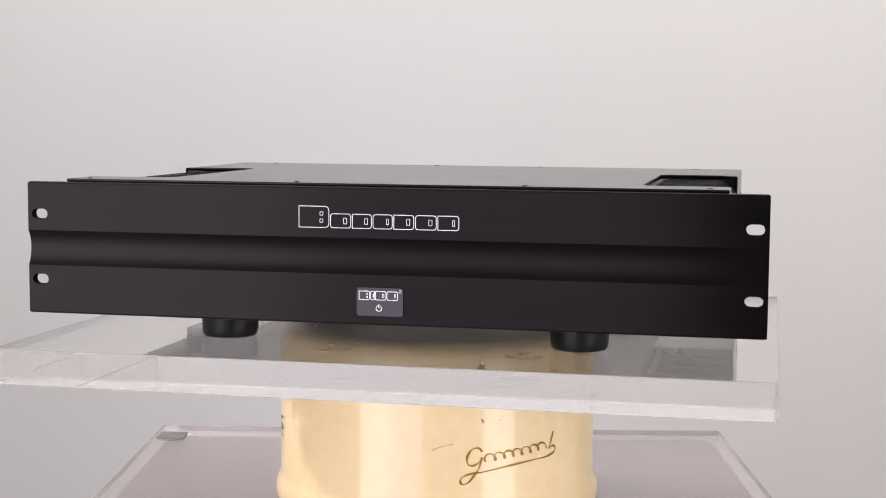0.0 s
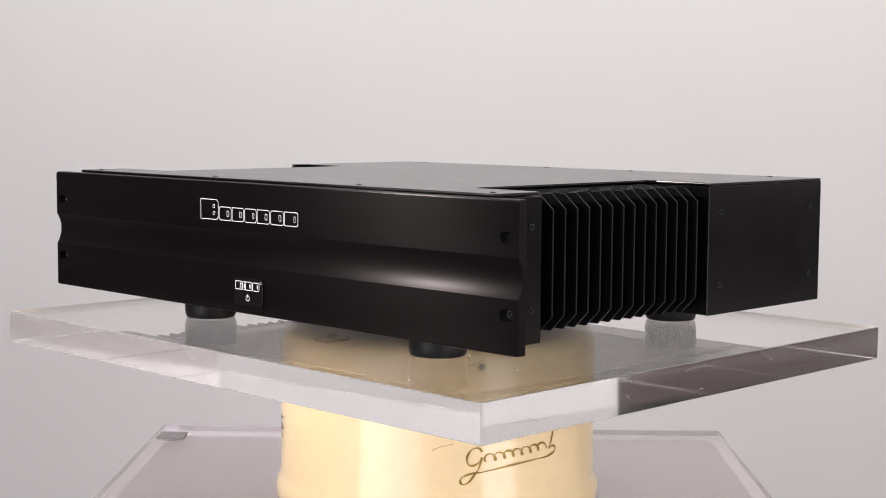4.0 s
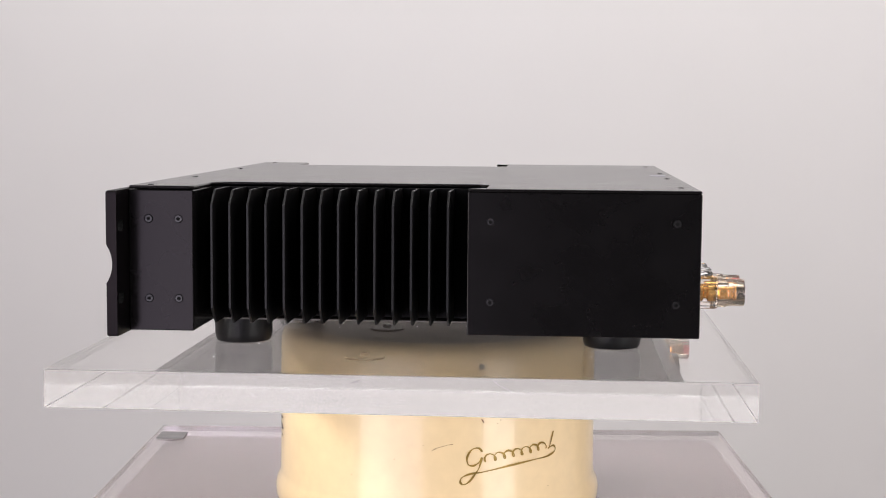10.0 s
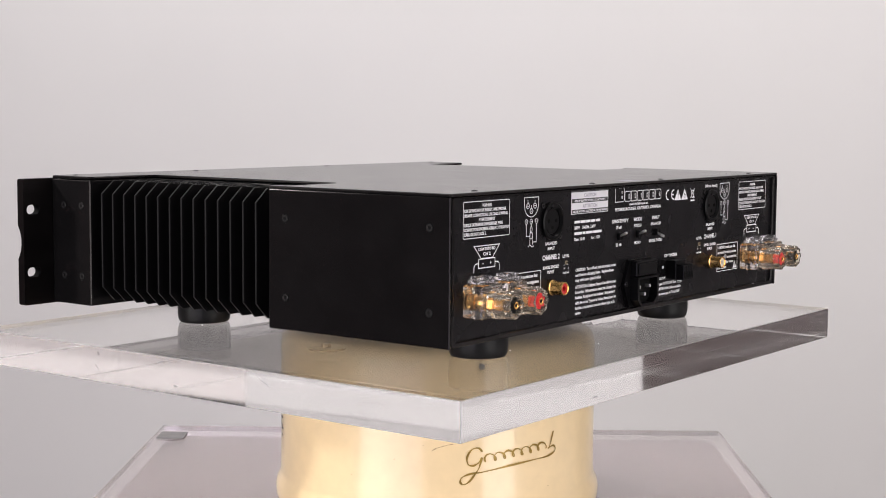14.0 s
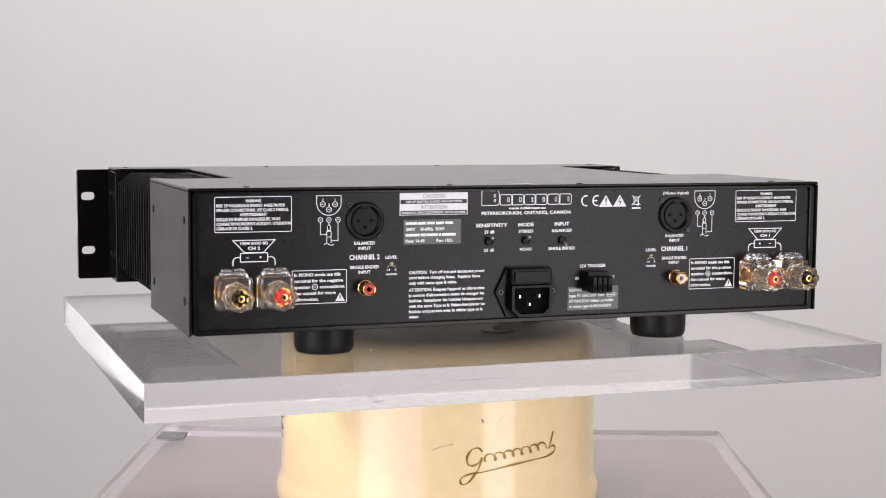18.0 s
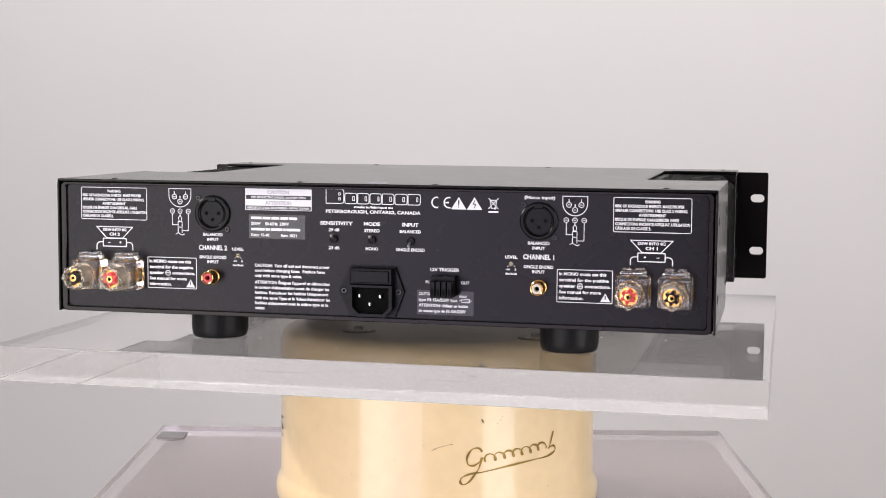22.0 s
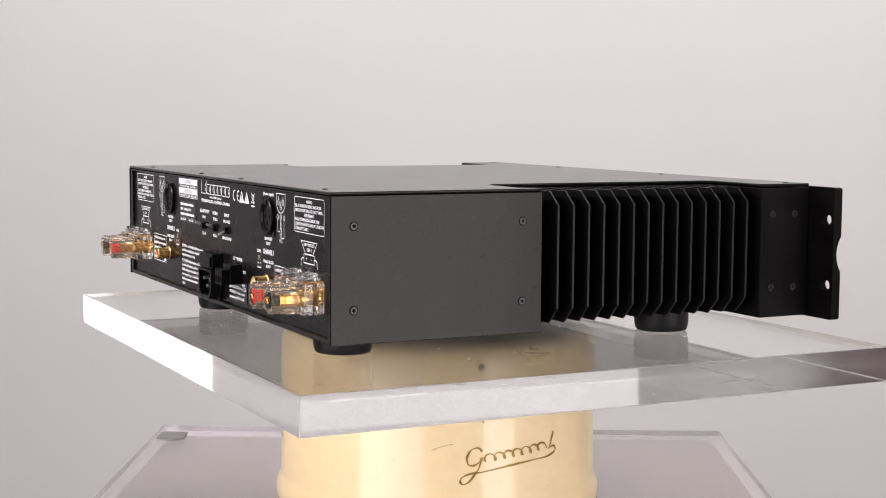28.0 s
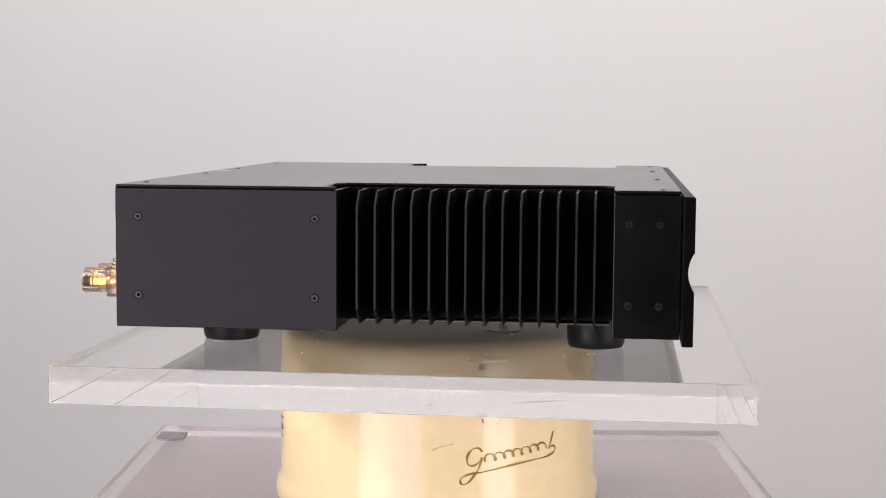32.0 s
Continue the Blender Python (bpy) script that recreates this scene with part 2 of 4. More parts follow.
def slab(name, x0, x1, y0, y1, z0, z1, label, parent=None, face=None):
    bm = bmesh.new()
    box(bm, x0, x1, y0, y1, z0, z1, 0.0003, 1)
    ob = part(name, bm, [face, ACRYL_EDGE, ARRIS] if face else [ACRYL, ACRYL_EDGE, ARRIS], parent)
    for p in ob.data.polygons:
        p.material_index = 0 if abs(p.normal.z) > 0.9 else 1 if max(abs(p.normal.x), abs(p.normal.y)) > 0.9 else 2
    ob.visible_shadow = False
    return ob


lower = thing("acrylic_slab", "clear acrylic slab lying on the mauve plinth", "slab")
lower.location = (0, 0.02, SLAB_TOP)
slab("plate", -0.2655, 0.2645, -0.265, 0.2677, -0.0285, 0.0, "", lower, HAZED)
lower.rotation_euler = (0, 0, radians(-1.0))

pad = thing("corner_pad", "small flat grey felt pad on the acrylic slab", "pad")
pad.location = (-0.2435, 0.2455, SLAB_TOP)
bm = bmesh.new()
prism(bm, rrect(-0.0123, 0.0123, -0.0140, 0.0140, 0.002, 3), 2, 0.0002, 0.0012)
part("felt", bm, GREYTAPE, pad)

# ---------------------------------------------------------------- turntable base
base = thing("turntable_base", "glossy cream enamelled drum base with a gold flourish", "turntable")
base.location = (0.0012, 0, SLAB_TOP)
H = -SLAB_TOP - 0.0238
bm = bmesh.new()
lathe(bm, [(0, 0.004), (0.108, 0.004), (0.114, 0.006), (0.1188, 0.0105), (0.1212, 0.016), (0.1216, 0.022), (0.1205, 0.027), (0.1185, 0.0305), (0.1178, 0.034),
           (0.1176, 0.06), (0.1175, H - 0.0120), (0.1170, H - 0.0085), (0.1157, H - 0.0055), (0.1135, H - 0.0032), (0.1100, H - 0.0015), (0.1050, H - 0.0006), (0, H - 0.0004)], 128)
smooth(part("drum", bm, CREAM, base), 30)
bm = bmesh.new()
lathe(bm, [(0, H - 0.0003), (0.1000, H - 0.0003), (0.1004, H - 0.0002), (0.1004, H), (0, H)], 96)
smooth(part("platter", bm, PLATTER, base, "thin dull tan rotating platter"), 30)
bm = bmesh.new()
lathe(bm, [(0, 0.0), (0.104, 0.0), (0.105, 0.001), (0.105, 0.004), (0, 0.004)], 64)
smooth(part("base_pad", bm, RUBBER, base, "thin dark pad under the drum"), 30)


def on_drum(px, pz, lift=0.0004):
    """From (arc metres from the front, height) to the drum's side."""
    a = px / 0.1176
    r = 0.1177 + lift
    return Vector((r * math.sin(a), -r * math.cos(a), pz))


def drum_line(bm, pts, widths):
    A, B = [], []
    n = len(pts)
    for i in range(n):
        a, b = Vector(pts[max(0, i - 1)]), Vector(pts[min(n - 1, i + 1)])
        t = (b - a).normalized()
        k = Vector((-t.y, t.x)) * widths[i] / 2
        p = Vector(pts[i])
        A.append(bm.verts.new(on_drum(*(p + k))))
        B.append(bm.verts.new(on_drum(*(p - k))))
    for i in range(n - 1):
        bm.faces.new((A[i], B[i], B[i + 1], A[i + 1]))


def bez(ctrl, per=14):
    out = []
    P = [Vector(c) for c in ctrl]
    for i in range(len(P) - 1):
        p0, p1, p2, p3 = P[max(0, i - 1)], P[i], P[i + 1], P[min(len(P) - 1, i + 2)]
        for k in range(per):
            t = k / per
            out.append(0.5 * ((2 * p1) + (p2 - p0) * t + (2 * p0 - 5 * p1 + 4 * p2 - p3) * t * t + (3 * p1 - p0 - 3 * p2 + p3) * t ** 3))
    out.append(P[-1])
    return out


# an open loop, a looping wave and a rising stroke over an underline that curls at both ends
FLOURISH = [[(31.0, 69.4), (28.0, 72.2), (23.4, 71.1), (20.2, 66.0), (20.9, 61.4), (24.2, 60.0), (28.1, 61.8), (30.5, 65.3), (28.8, 58.8), (26.2, 54.7), (21.7, 49.0), (17.8, 47.2), (15.6, 49.2),
             (17.1, 52.4), (22.9, 54.5), (30.9, 55.3), (50.2, 58.2), (68.5, 60.2), (82.2, 61.0), (89.7, 63.2), (91.2, 65.9), (89.0, 68.0), (85.4, 67.2)],
            [(33.0 + 0.90 * i - 2.1 * math.sin(0.82 * i) + 0.5 * math.cos(0.82 * i), 64.9 + 0.085 * i - 2.5 * math.cos(0.82 * i)) for i in range(55)],
            [(89.0, 78.3), (87.2, 72.9), (85.4, 67.8), (84.0, 66.4)]]
bm = bmesh.new()
for k, line in enumerate(FLOURISH):
    pts = [(x / 1000, z / 1000) for x, z in (tuple(v) for v in bez(line, 3 if k == 1 else 8))]
    drum_line(bm, pts, [0.00105 + 0.0004 * math.sin(i * 0.35) for i in range(len(pts))])
part("flourish_mark", bm, GILT, base, "flowing gold transfer flourish")
bm = bmesh.new()
for a, b in (((-3.5, 71.1), (-0.8, 72.5)), ((0.2, 72.8), (1.6, 73.3)), ((2.6, 73.6), (4.2, 74.1)), ((5.6, 74.3), (6.6, 74.6)), ((7.6, 74.8), (10.4, 75.4))):
    drum_line(bm, [(a[0] / 1000, a[1] / 1000), (b[0] / 1000, b[1] / 1000)], [0.0003, 0.0005])
for x, z in ((30.0, 92.2), (30.8, 91.0)):
    drum_line(bm, [(x / 1000, z / 1000), (x / 1000 + 0.0006, z / 1000 - 0.0010), (x / 1000 + 0.0012, z / 1000 - 0.0014)], [0.0004, 0.0009, 0.0004])
for x, z, s in ((43.6, 90.6, 0.5), (41.5, 88.4, 0.4), (45, 93, 0.35), (-46, 30, 0.4), (-10, 74, 0.35), (60, 26, 0.4), (-30, 64, 0.3), (10, 33, 0.3), (84, 40, 0.35), (-62, 50, 0.3)):
    drum_line(bm, [(x / 1000, z / 1000), (x / 1000 + s / 600, z / 1000 + s / 1400)], [s / 1000, s / 1500])
tagged(part("enamel_chip", bm, RUST, base, "small rusty chips and scratches in the enamel"), kind="stuff")
bm = bmesh.new()
for x, z0, z1 in ((-153.5, 69, 75), (-151.6, 62, 67)):
    pts = [(x / 1000, z0 / 1000), ((x - 8.0) / 1000, (z0 + 0.6) / 1000), ((x - 8.0) / 1000, z1 / 1000), ((x + 0.6) / 1000, (z1 + 0.4) / 1000)]
    drum_line(bm, pts, [0.0016] * 4)
part("side_mark", bm, INK, base, "small dark printed mark on the drum's side")
bm = bmesh.new()
lathe(bm, [(0.0, 0.0009), (0.0008, 0.0009), (0.0009, 0.0003), (0.0015, 0.0003), (0.0016, 0.0007), (0.0021, 0.0007), (0.0023, -0.001)], 20,
      Matrix.Translation(on_drum(0.030, 0.108, 0.0)) @ pose(0, 0, 0, 90, 0, 15))
part("grub_screw", bm, GREYTAPE, base, "small grey screw near the drum's rim")

# ---------------------------------------------------------------- turning acrylic plate
TURN = [-12.60, -20.76, -28.87, -36.99, -45.16, -53.38, -61.62, -69.87, -78.10, -86.30, -94.48, -102.64, -110.79, -118.94, -127.10, -135.29, -143.51,
        -151.76, -160.03, -168.33, -176.63, -184.94, -193.25, -201.55, -209.86, -218.19, -226.56, -234.99, -243.49, -252.04, -260.58, -268.94, -276.89]
plate = thing("acrylic_plate", "thick clear acrylic plate turning on a cream drum, edges scuffed", "plate")
PX0, PX1, PY0, PY1 = -0.2477, 0.2511, -0.2157, 0.2067
slab("plate", PX0, PX1, PY0, PY1, -0.0235, 0.0, "", plate)

# scuffs on the plate's edges: axis, side, and where they start and end along the edge and below the top (millimetres)
SCUFFS = ((1, -1, 81, -9.5, 101, -9.4), (1, -1, 30, -22.4, 34, -22.9), (1, -1, -18, -9.0, -8, -9.2), (0, 1, -88.5, -3.0, -85.8, -5.4), (0, 1, -32, -4.9, -24, -2.9),
          (0, 1, 52.4, -1.1, 56.9, -4.5), (0, 1, 57, -4.5, 65, -8.3), (0, 1, -16.6, -17.5, -12.6, -17.8), (0, 1, -91, -11.8, -87, -14.5), (1, 1, 76, -8.5, 24, -8.8),
          (1, 1, -36, -9.1, -74, -9.1), (1, 1, -22, -21.7, -26, -22.2), (1, 1, 116, -18.7, 108, -18.4), (0, -1, 52, -0.9, 43.7, -1.6), (0, -1, 29, -5.5, 27, -5.4),
          (0, -1, -24, -17.1, -28, -17.3), (0, -1, -94.7, -1.0, -96.7, -2.0), (0, -1, -73, -14.5, -109, -12.0), (0, -1, 116, -0.6, 105, -1.4))
bm = bmesh.new()
for ax, side, s0, d0, s1, d1 in SCUFFS:
    off = {(1, -1): PY0, (1, 1): PY1, (0, 1): PX1, (0, -1): PX0}[(ax, side)] + side * 0.00015
    w = 0.00032 if abs(s1 - s0) > 15 else 0.0006
    n = 5
    top, low = [], []
    for i in range(n):
        k = i / (n - 1)
        s, d = (s0 + (s1 - s0) * k) / 1000, (d0 + (d1 - d0) * k) / 1000
        h = w * (0.35 + math.sin(math.pi * k)) * random.uniform(0.5, 1.1) / 2
        for lst, q in ((top, d + h), (low, d - h)):
            lst.append(bm.verts.new((s, off, q) if ax == 1 else (off, s, q)))
    for i in range(n - 1):
        bm.faces.new((top[i], low[i], low[i + 1], top[i + 1]))
tagged(part("scuff", bm, SCUFF, plate, "small dark scuffs along the edges"), kind="stuff")

bm = bmesh.new()
for i in range(26):
    x, y, r = random.uniform(-0.20, 0.20), random.uniform(-0.205, 0.195), random.uniform(0.0003, 0.0008)
    lathe(bm, [(r, 0.0001), (r * 0.6, 0.0003), (0, 0.0004)], 6, Matrix.Translation((x, y, 0)))
tagged(part("dust_speck", bm, PRINT, plate, "scattered white specks of dust"), kind="stuff")

# ---------------------------------------------------------------- amplifier
X0 = 0.0022
amp = thing("power_amplifier", "black two-channel power amplifier with a grooved rack faceplate and finned sides", "amplifier")

# faceplate with a shallow groove and four rack slots
FY, FB, Z0, Z1 = -0.1787, -0.1723, 0.0191, 0.1067
prof = [(FB, Z0), (FY + 0.0012, Z0), (FY + 0.0003, Z0 + 0.0004), (FY, Z0 + 0.0012)]
GC, GH, GD = 0.0628, 0.0116, 0.0036
R = (GH * GH + GD * GD) / (2 * GD)
a0 = math.asin(GH / R)
for i in range(17):
    a = -a0 + 2 * a0 * i / 16
    prof.append((FY + GD - R + R * math.cos(a), GC + R * math.sin(a)))
prof += [(FY, Z1 - 0.0012), (FY + 0.0003, Z1 - 0.0004), (FY + 0.0012, Z1), (FB, Z1)]
bm = bmesh.new()
prism(bm, prof, 0, X0 - 0.2413, X0 + 0.2413)
face = part("faceplate", bm, ANOD, amp, "brushed black faceplate with a horizontal groove")
cutters = []
SLOTS = [(X0 + sx * 0.2329, z) for sx in (-1, 1) for z in (0.0418, 0.0853)]
for sx, sz in SLOTS:
    bm = bmesh.new()
    prism(bm, [(p[0], p[1]) for p in rrect(sx - 0.0056, sx + 0.0056, sz - 0.0034, sz + 0.0034, 0.00335, 6)], 1, -0.2, -0.16)
    cutters.append(bm)
bm = bmesh.new()
prism(bm, rrect(X0 - 0.2413, X0 + 0.2413, Z0, Z1, 0.0016, 5), 1, -0.2, -0.16)
cut(face, [bm], "INTERSECT")
cut(face, cutters)
face.data.materials.append(HOLE)
for p in face.data.polygons:
    if abs(p.normal.y) < 0.5 and any(abs(p.center.x - sx) < 0.0062 and abs(p.center.z - sz) < 0.0040 for sx, sz in SLOTS):
        p.material_index = 1
smooth(face, 20)
bv = face.modifiers.new("edge", "BEVEL")
bv.width, bv.segments, bv.limit_method, bv.angle_limit = 0.0005, 1, "ANGLE", radians(60)

# chassis
W = 0.2170
Y1 = 0.1736
YE = Y1 + 0.0012
bm = bmesh.new()
box(bm, X0 - 0.160, X0 + 0.160, -0.1325, 0.0400, 0.0225, 0.1045)
part("chassis", bm, SINK, amp)
bm = bmesh.new()
box(bm, X0 - W, X0 + W, FB + 0.0004, -0.1318, 0.0198, 0.1062, 0.0007)
part("front_crossmember", bm, COAT, amp, "satin black box section behind the faceplate")
bm = bmesh.new()
for s in (-1, 1):
    box(bm, X0 + s * (W - 0.0008) - 0.0008, X0 + s * (W - 0.0008) + 0.0008, 0.0355, YE, 0.0203, 0.1066, 0.0005)
box(bm, X0 - W + 0.0022, X0 + W - 0.0022, 0.0364, 0.1690, 0.0207, 0.0226)
box(bm, X0 - W + 0.0022, X0 - 0.1600, 0.0364, 0.0382, 0.0226, 0.1064)
box(bm, X0 + 0.1600, X0 + W - 0.0022, 0.0364, 0.0382, 0.0226, 0.1064)
part("rear_case", bm, COAT, amp, "satin black wrapped case at the rear")
bm = bmesh.new()
box(bm, X0 - W + 0.0040, X0 + W - 0.0040, 0.1680, Y1 - 0.0016, 0.0225, 0.1058)
part("rear_panel", bm, REAR, amp, "black rear panel with white printing")
# folded rim that the panel sits in
bm = bmesh.new()
outer = rrect(X0 - W + 0.0023, X0 + W - 0.0023, 0.0205, 0.1064, 0.0030, 5)
inner = rrect(X0 - W + 0.0058, X0 + W - 0.0058, 0.0236, 0.1049, 0.0026, 5)
loops = [[bm.verts.new((p[0], y, p[1])) for p in lp] for lp, y in ((outer, 0.1685), (outer, YE - 0.0012), ([(a[0] + (b[0] - a[0]) * 0.15, a[1] + (b[1] - a[1]) * 0.15) for a, b in zip(outer, inner)], YE - 0.0006),
                                                                    ([(a[0] + (b[0] - a[0]) * 0.82, a[1] + (b[1] - a[1]) * 0.82) for a, b in zip(outer, inner)], YE - 0.0006), (inner, YE - 0.0013), (inner, 0.1685))]
for A, B in zip(loops, loops[1:]):
    for i in range(len(A)):
        bm.faces.new((A[i], A[(i + 1) % len(A)], B[(i + 1) % len(A)], B[i]))
smooth(part("panel_rim", bm, COAT, amp, "rounded black rim round the rear panel"), 35)
# lid with cut-outs over the fins
bm = bmesh.new()
poly = []
for s in (1, -1):
    side = [(s * W, FB + 0.0006), (s * W, -0.1345), (s * (W - 0.004), -0.1318), (s * 0.166, -0.1318), (s * 0.160, -0.1260), (s * 0.160, 0.0400), (s * 0.166, 0.0458),
            (s * (W - 0.012), 0.0458), (s * (W - 0.0035), 0.0367), (s * W, 0.0355), (s * W, YE)]
    poly += side if s == 1 else side[::-1]
poly = [(X0 + x, y) for x, y in poly]
prism(bm, poly, 2, 0.1066, 0.1087)
lid = part("lid", bm, COAT, amp, "satin black top cover cut away over the fins")
bv = lid.modifiers.new("edge", "BEVEL")
bv.width, bv.segments, bv.limit_method, bv.angle_limit = 0.0010, 3, "ANGLE", radians(50)
# heat sinks
for s in (-1, 1):
    bm = bmesh.new()
    box(bm, X0 + s * 0.1625 - 0.0025, X0 + s * 0.1625 + 0.0025, -0.1318, 0.0364, 0.0245, 0.1060)
    sink = part("heat_sink", bm, SINK, amp, "black heat sink with upright fins")
    fin_me = None
    xi, xo = X0 + s * 0.1650, X0 + s * (W - 0.0008)
    xc = xo - s * 0.0105
    for i in range(14):
        y = -0.1208 + 0.01110 * i
        if fin_me is None:
            bm = bmesh.new()
            prism(bm, [(xi, 0.0238), (xc, 0.0238), (xo, 0.0340), (xo, 0.0975), (xc, 0.1062), (xi, 0.1062)], 1, -0.0007, 0.0007)
            es = [e for e in bm.edges if abs(e.verts[0].co.y - e.verts[1].co.y) < 1e-6]
            bmesh.ops.bevel(bm, geom=es, offset=0.00015, segments=1, affect="EDGES")
            fin = part("fin", bm, [SINK, SINK_EDGE, COAT], sink)
            for p in fin.data.polygons:
                p.material_index = 2 if p.normal.z > 0.8 else 1 if p.normal.x * s > 0.3 and abs(p.normal.y) < 0.8 else 0
            fin_me = fin.data
        else:
            fin = new("fin", fin_me)
            fin.parent = sink
        fin.location = (0, y, 0)
# feet
foot_me = None
for fx in (-0.121, 0.121):
    for fy in (-0.1210, 0.1265):
        if foot_me is None:
            bm = bmesh.new()
            lathe(bm, [(0, 0.0003), (0.0165, 0.0003), (0.0178, 0.0008), (0.0186, 0.0022), (0.0193, 0.0060), (0.0194, 0.0215), (0, 0.0215)], 48)
            ft = smooth(part("foot", bm, RUBBER, amp, "round black rubber foot"), 35)
            foot_me = ft.data
        else:
            ft = new("foot", foot_me)
            ft.parent = amp
            ft["label"] = "round black rubber foot"
        ft.location = (X0 + fx, fy, 0)
# underside pan
bm = bmesh.new()
box(bm, X0 - 0.158, X0 + 0.158, -0.1300, 0.1640, 0.0192, 0.0203, 0.0003, 1)
part("underside_pan", bm, ZINC, amp, "dull dark steel bottom pan")
# underside bolts
for bx in (-0.068, 0.074):
    bm = bmesh.new()
    lathe(bm, [(0, 0.0176), (0.0135, 0.0176), (0.0140, 0.0180), (0.0140, 0.0191), (0, 0.0191)], 32)
    bo = smooth(part("underside_bolt", bm, PLASTIC, amp, "wide dark washer under the chassis"), 35)
    bm = bmesh.new()
    lathe(bm, [(0, 0.0152), (0.0034, 0.0152), (0.0036, 0.0156), (0.0036, 0.0175), (0, 0.0175)], 6)
    part("bolt_head", bm, STEEL, bo, "dark bolt head")
    bo.location = (bx, -0.045, 0)

# screws
screw_bm = bmesh.new()
lathe(screw_bm, [(0, -0.0001), (0.0012, -0.0001), (0.0013, 0.0003), (0.0024, 0.0003), (0.0025, 0.0001), (0.0031, 0.0001), (0.0032, -0.001)], 24)
screw_me = bpy.data.meshes.new("screw")
screw_bm.to_mesh(screw_me)
screw_bm.free()
screw_me.materials.append(STEEL)
screw_me.materials.append(HOLE)
for p in screw_me.polygons:
    p.material_index = 1 if Vector(p.center[:2]).length > 0.00255 else 0
sock_bm = bmesh.new()
lathe(sock_bm, [(0, 0.00035), (0.00115, 0.00035), (0.00115, -0.0003)], 6)
sock_me = bpy.data.meshes.new("hex_socket")
sock_bm.to_mesh(sock_me)
sock_bm.free()
sock_me.materials.append(HOLE)


def screw(parent, m, label="small dark socket screw", scale=1.0):
    s = new("screw", screw_me)
    s.parent = parent
    s.matrix_basis = m @ Matrix.Diagonal((0.88 * scale, 0.88 * scale, 1, 1))
    s["label"] = label
    k = new("hex_socket", sock_me)
    k.parent = s
    return s


for s in (-1, 1):
    for y, z in ((-0.1594, 0.0885), (-0.1594, 0.0397), (-0.1410, 0.0885), (-0.1410, 0.0397), (0.0493, 0.0890), (0.0493, 0.0403), (0.1604, 0.0890), (0.1604, 0.0403)):
        screw(amp, pose(X0 + s * (W + 0.0001), y, z, 0, 90 * s, 0))
for x, y in ((0.205, -0.161), (0.09, -0.161), (-0.205, -0.161), (-0.06, -0.161), (0.18, 0.165), (0.05, 0.166), (-0.185, 0.165), (-0.04, 0.167)):
    screw(amp, pose(X0 + x, y, 0.1088, 0, 0, 0), scale=0.7)

# pale sticker near the lid's rear edge
bm = bmesh.new()
box(bm, -0.0060, 0.0080, 0.1575, 0.1680, 0.1087, 0.1089)
part("sticker", bm, FADED, lid, "small blank pale grey sticker")

# front lettering plate and brand blocks
FRONT = pose(0, FY - 0.0002, 0, 90, 0, 0)       # local x right, local y up, facing the front


def outline_mark(bm, m, x0, x1, y0, y1, tall, w, widths):
    """A word mark as a row of plain outlined blocks, the first one taller."""
    k = (x1 - x0) / sum(widths)
    x = x0
    for i, wd in enumerate(widths):
        top = y1 if i == 0 else y0 + (y1 - y0) * tall
        a, b = x + 0.02 * k, x + wd * k - 0.06 * k
        hh, ww = top - y0, b - a
        r = min(0.20 * hh, 0.3 * ww)
        # square towards the start, rounded towards the end
        upper = [(b - r + r * math.sin(q), top - r + r * math.cos(q)) for q in (0, 0.52, 1.05, 1.57)]
        lower_end = [(p, y0 + top - q) for p, q in reversed(upper)]
        stroke(bm, [(a, y0), (a, top)] + upper + lower_end if i % 2 == 0 else rrect(a, b, y0, top, r, 3), w, m, True)
        for lo, hi in (((0.24, 0.40), (0.58, 0.74)) if i == 0 else ((0.30, 0.70),)):
            stroke(bm, rrect(b - (0.36 if i % 3 else 0.30) * ww, b - 0.20 * ww, y0 + lo * hh, y0 + hi * hh, 0.03 * hh, 2), w * 0.8, m, True)
        x += wd * k


bm = bmesh.new()
outline_mark(bm, FRONT, -0.0507, 0.0546, 0.0807, 0.0942, 0.66, 0.00048, (1.62, 1.12, 1.05, 1.05, 1.08, 1.12, 1.12))
part("front_mark", bm, PRINT, amp, "row of white outlined blocks")
bm = bmesh.new()
prism(bm, rrect(-0.0122, 0.0186, 0.0250, 0.0434, 0.0022, 5), 1, FY - 0.0011, FY + 0.001)
button = part("power_button", bm, FILM, amp, "rounded glossy black power button")
bv = button.modifiers.new("edge", "BEVEL")
bv.width, bv.segments, bv.limit_method, bv.angle_limit = 0.0002, 1, "ANGLE", radians(50)
BTN = pose(0.0036, FY - 0.0013, 0, 90, 0, 0)
bm = bmesh.new()
outline_mark(bm, BTN, -0.0140, 0.0118, 0.0356, 0.0410, 1.0, 0.0005, (1.0, 0.42, 1.0, 1.0))
stroke(bm, rrect(0.0123, 0.0136, 0.0405, 0.0421, 0.0004, 2), 0.0003, BTN, True)
stroke(bm, ring(-0.0009, 0.0302, 0.0018, 24, 115, 425), 0.0005, BTN)
stroke(bm, [(-0.0009, 0.0303), (-0.0009, 0.0328)], 0.0005, BTN)
part("button_print", bm, PRINT, button, "white outlined blocks and power symbol")

# ---------------------------------------------------------------- rear panel fittings
RY = Y1 - 0.0016
BACK = pose(0.0005, RY + 0.00015, 0.00075, 90, 0, 180) @ Matrix.Scale(0.990, 4)     # local x to the viewer's right, y up, z out of the panel


def at(u, z, d=0.0):
    return BACK @ Matrix.Translation((u / 1000, z / 1000, d))


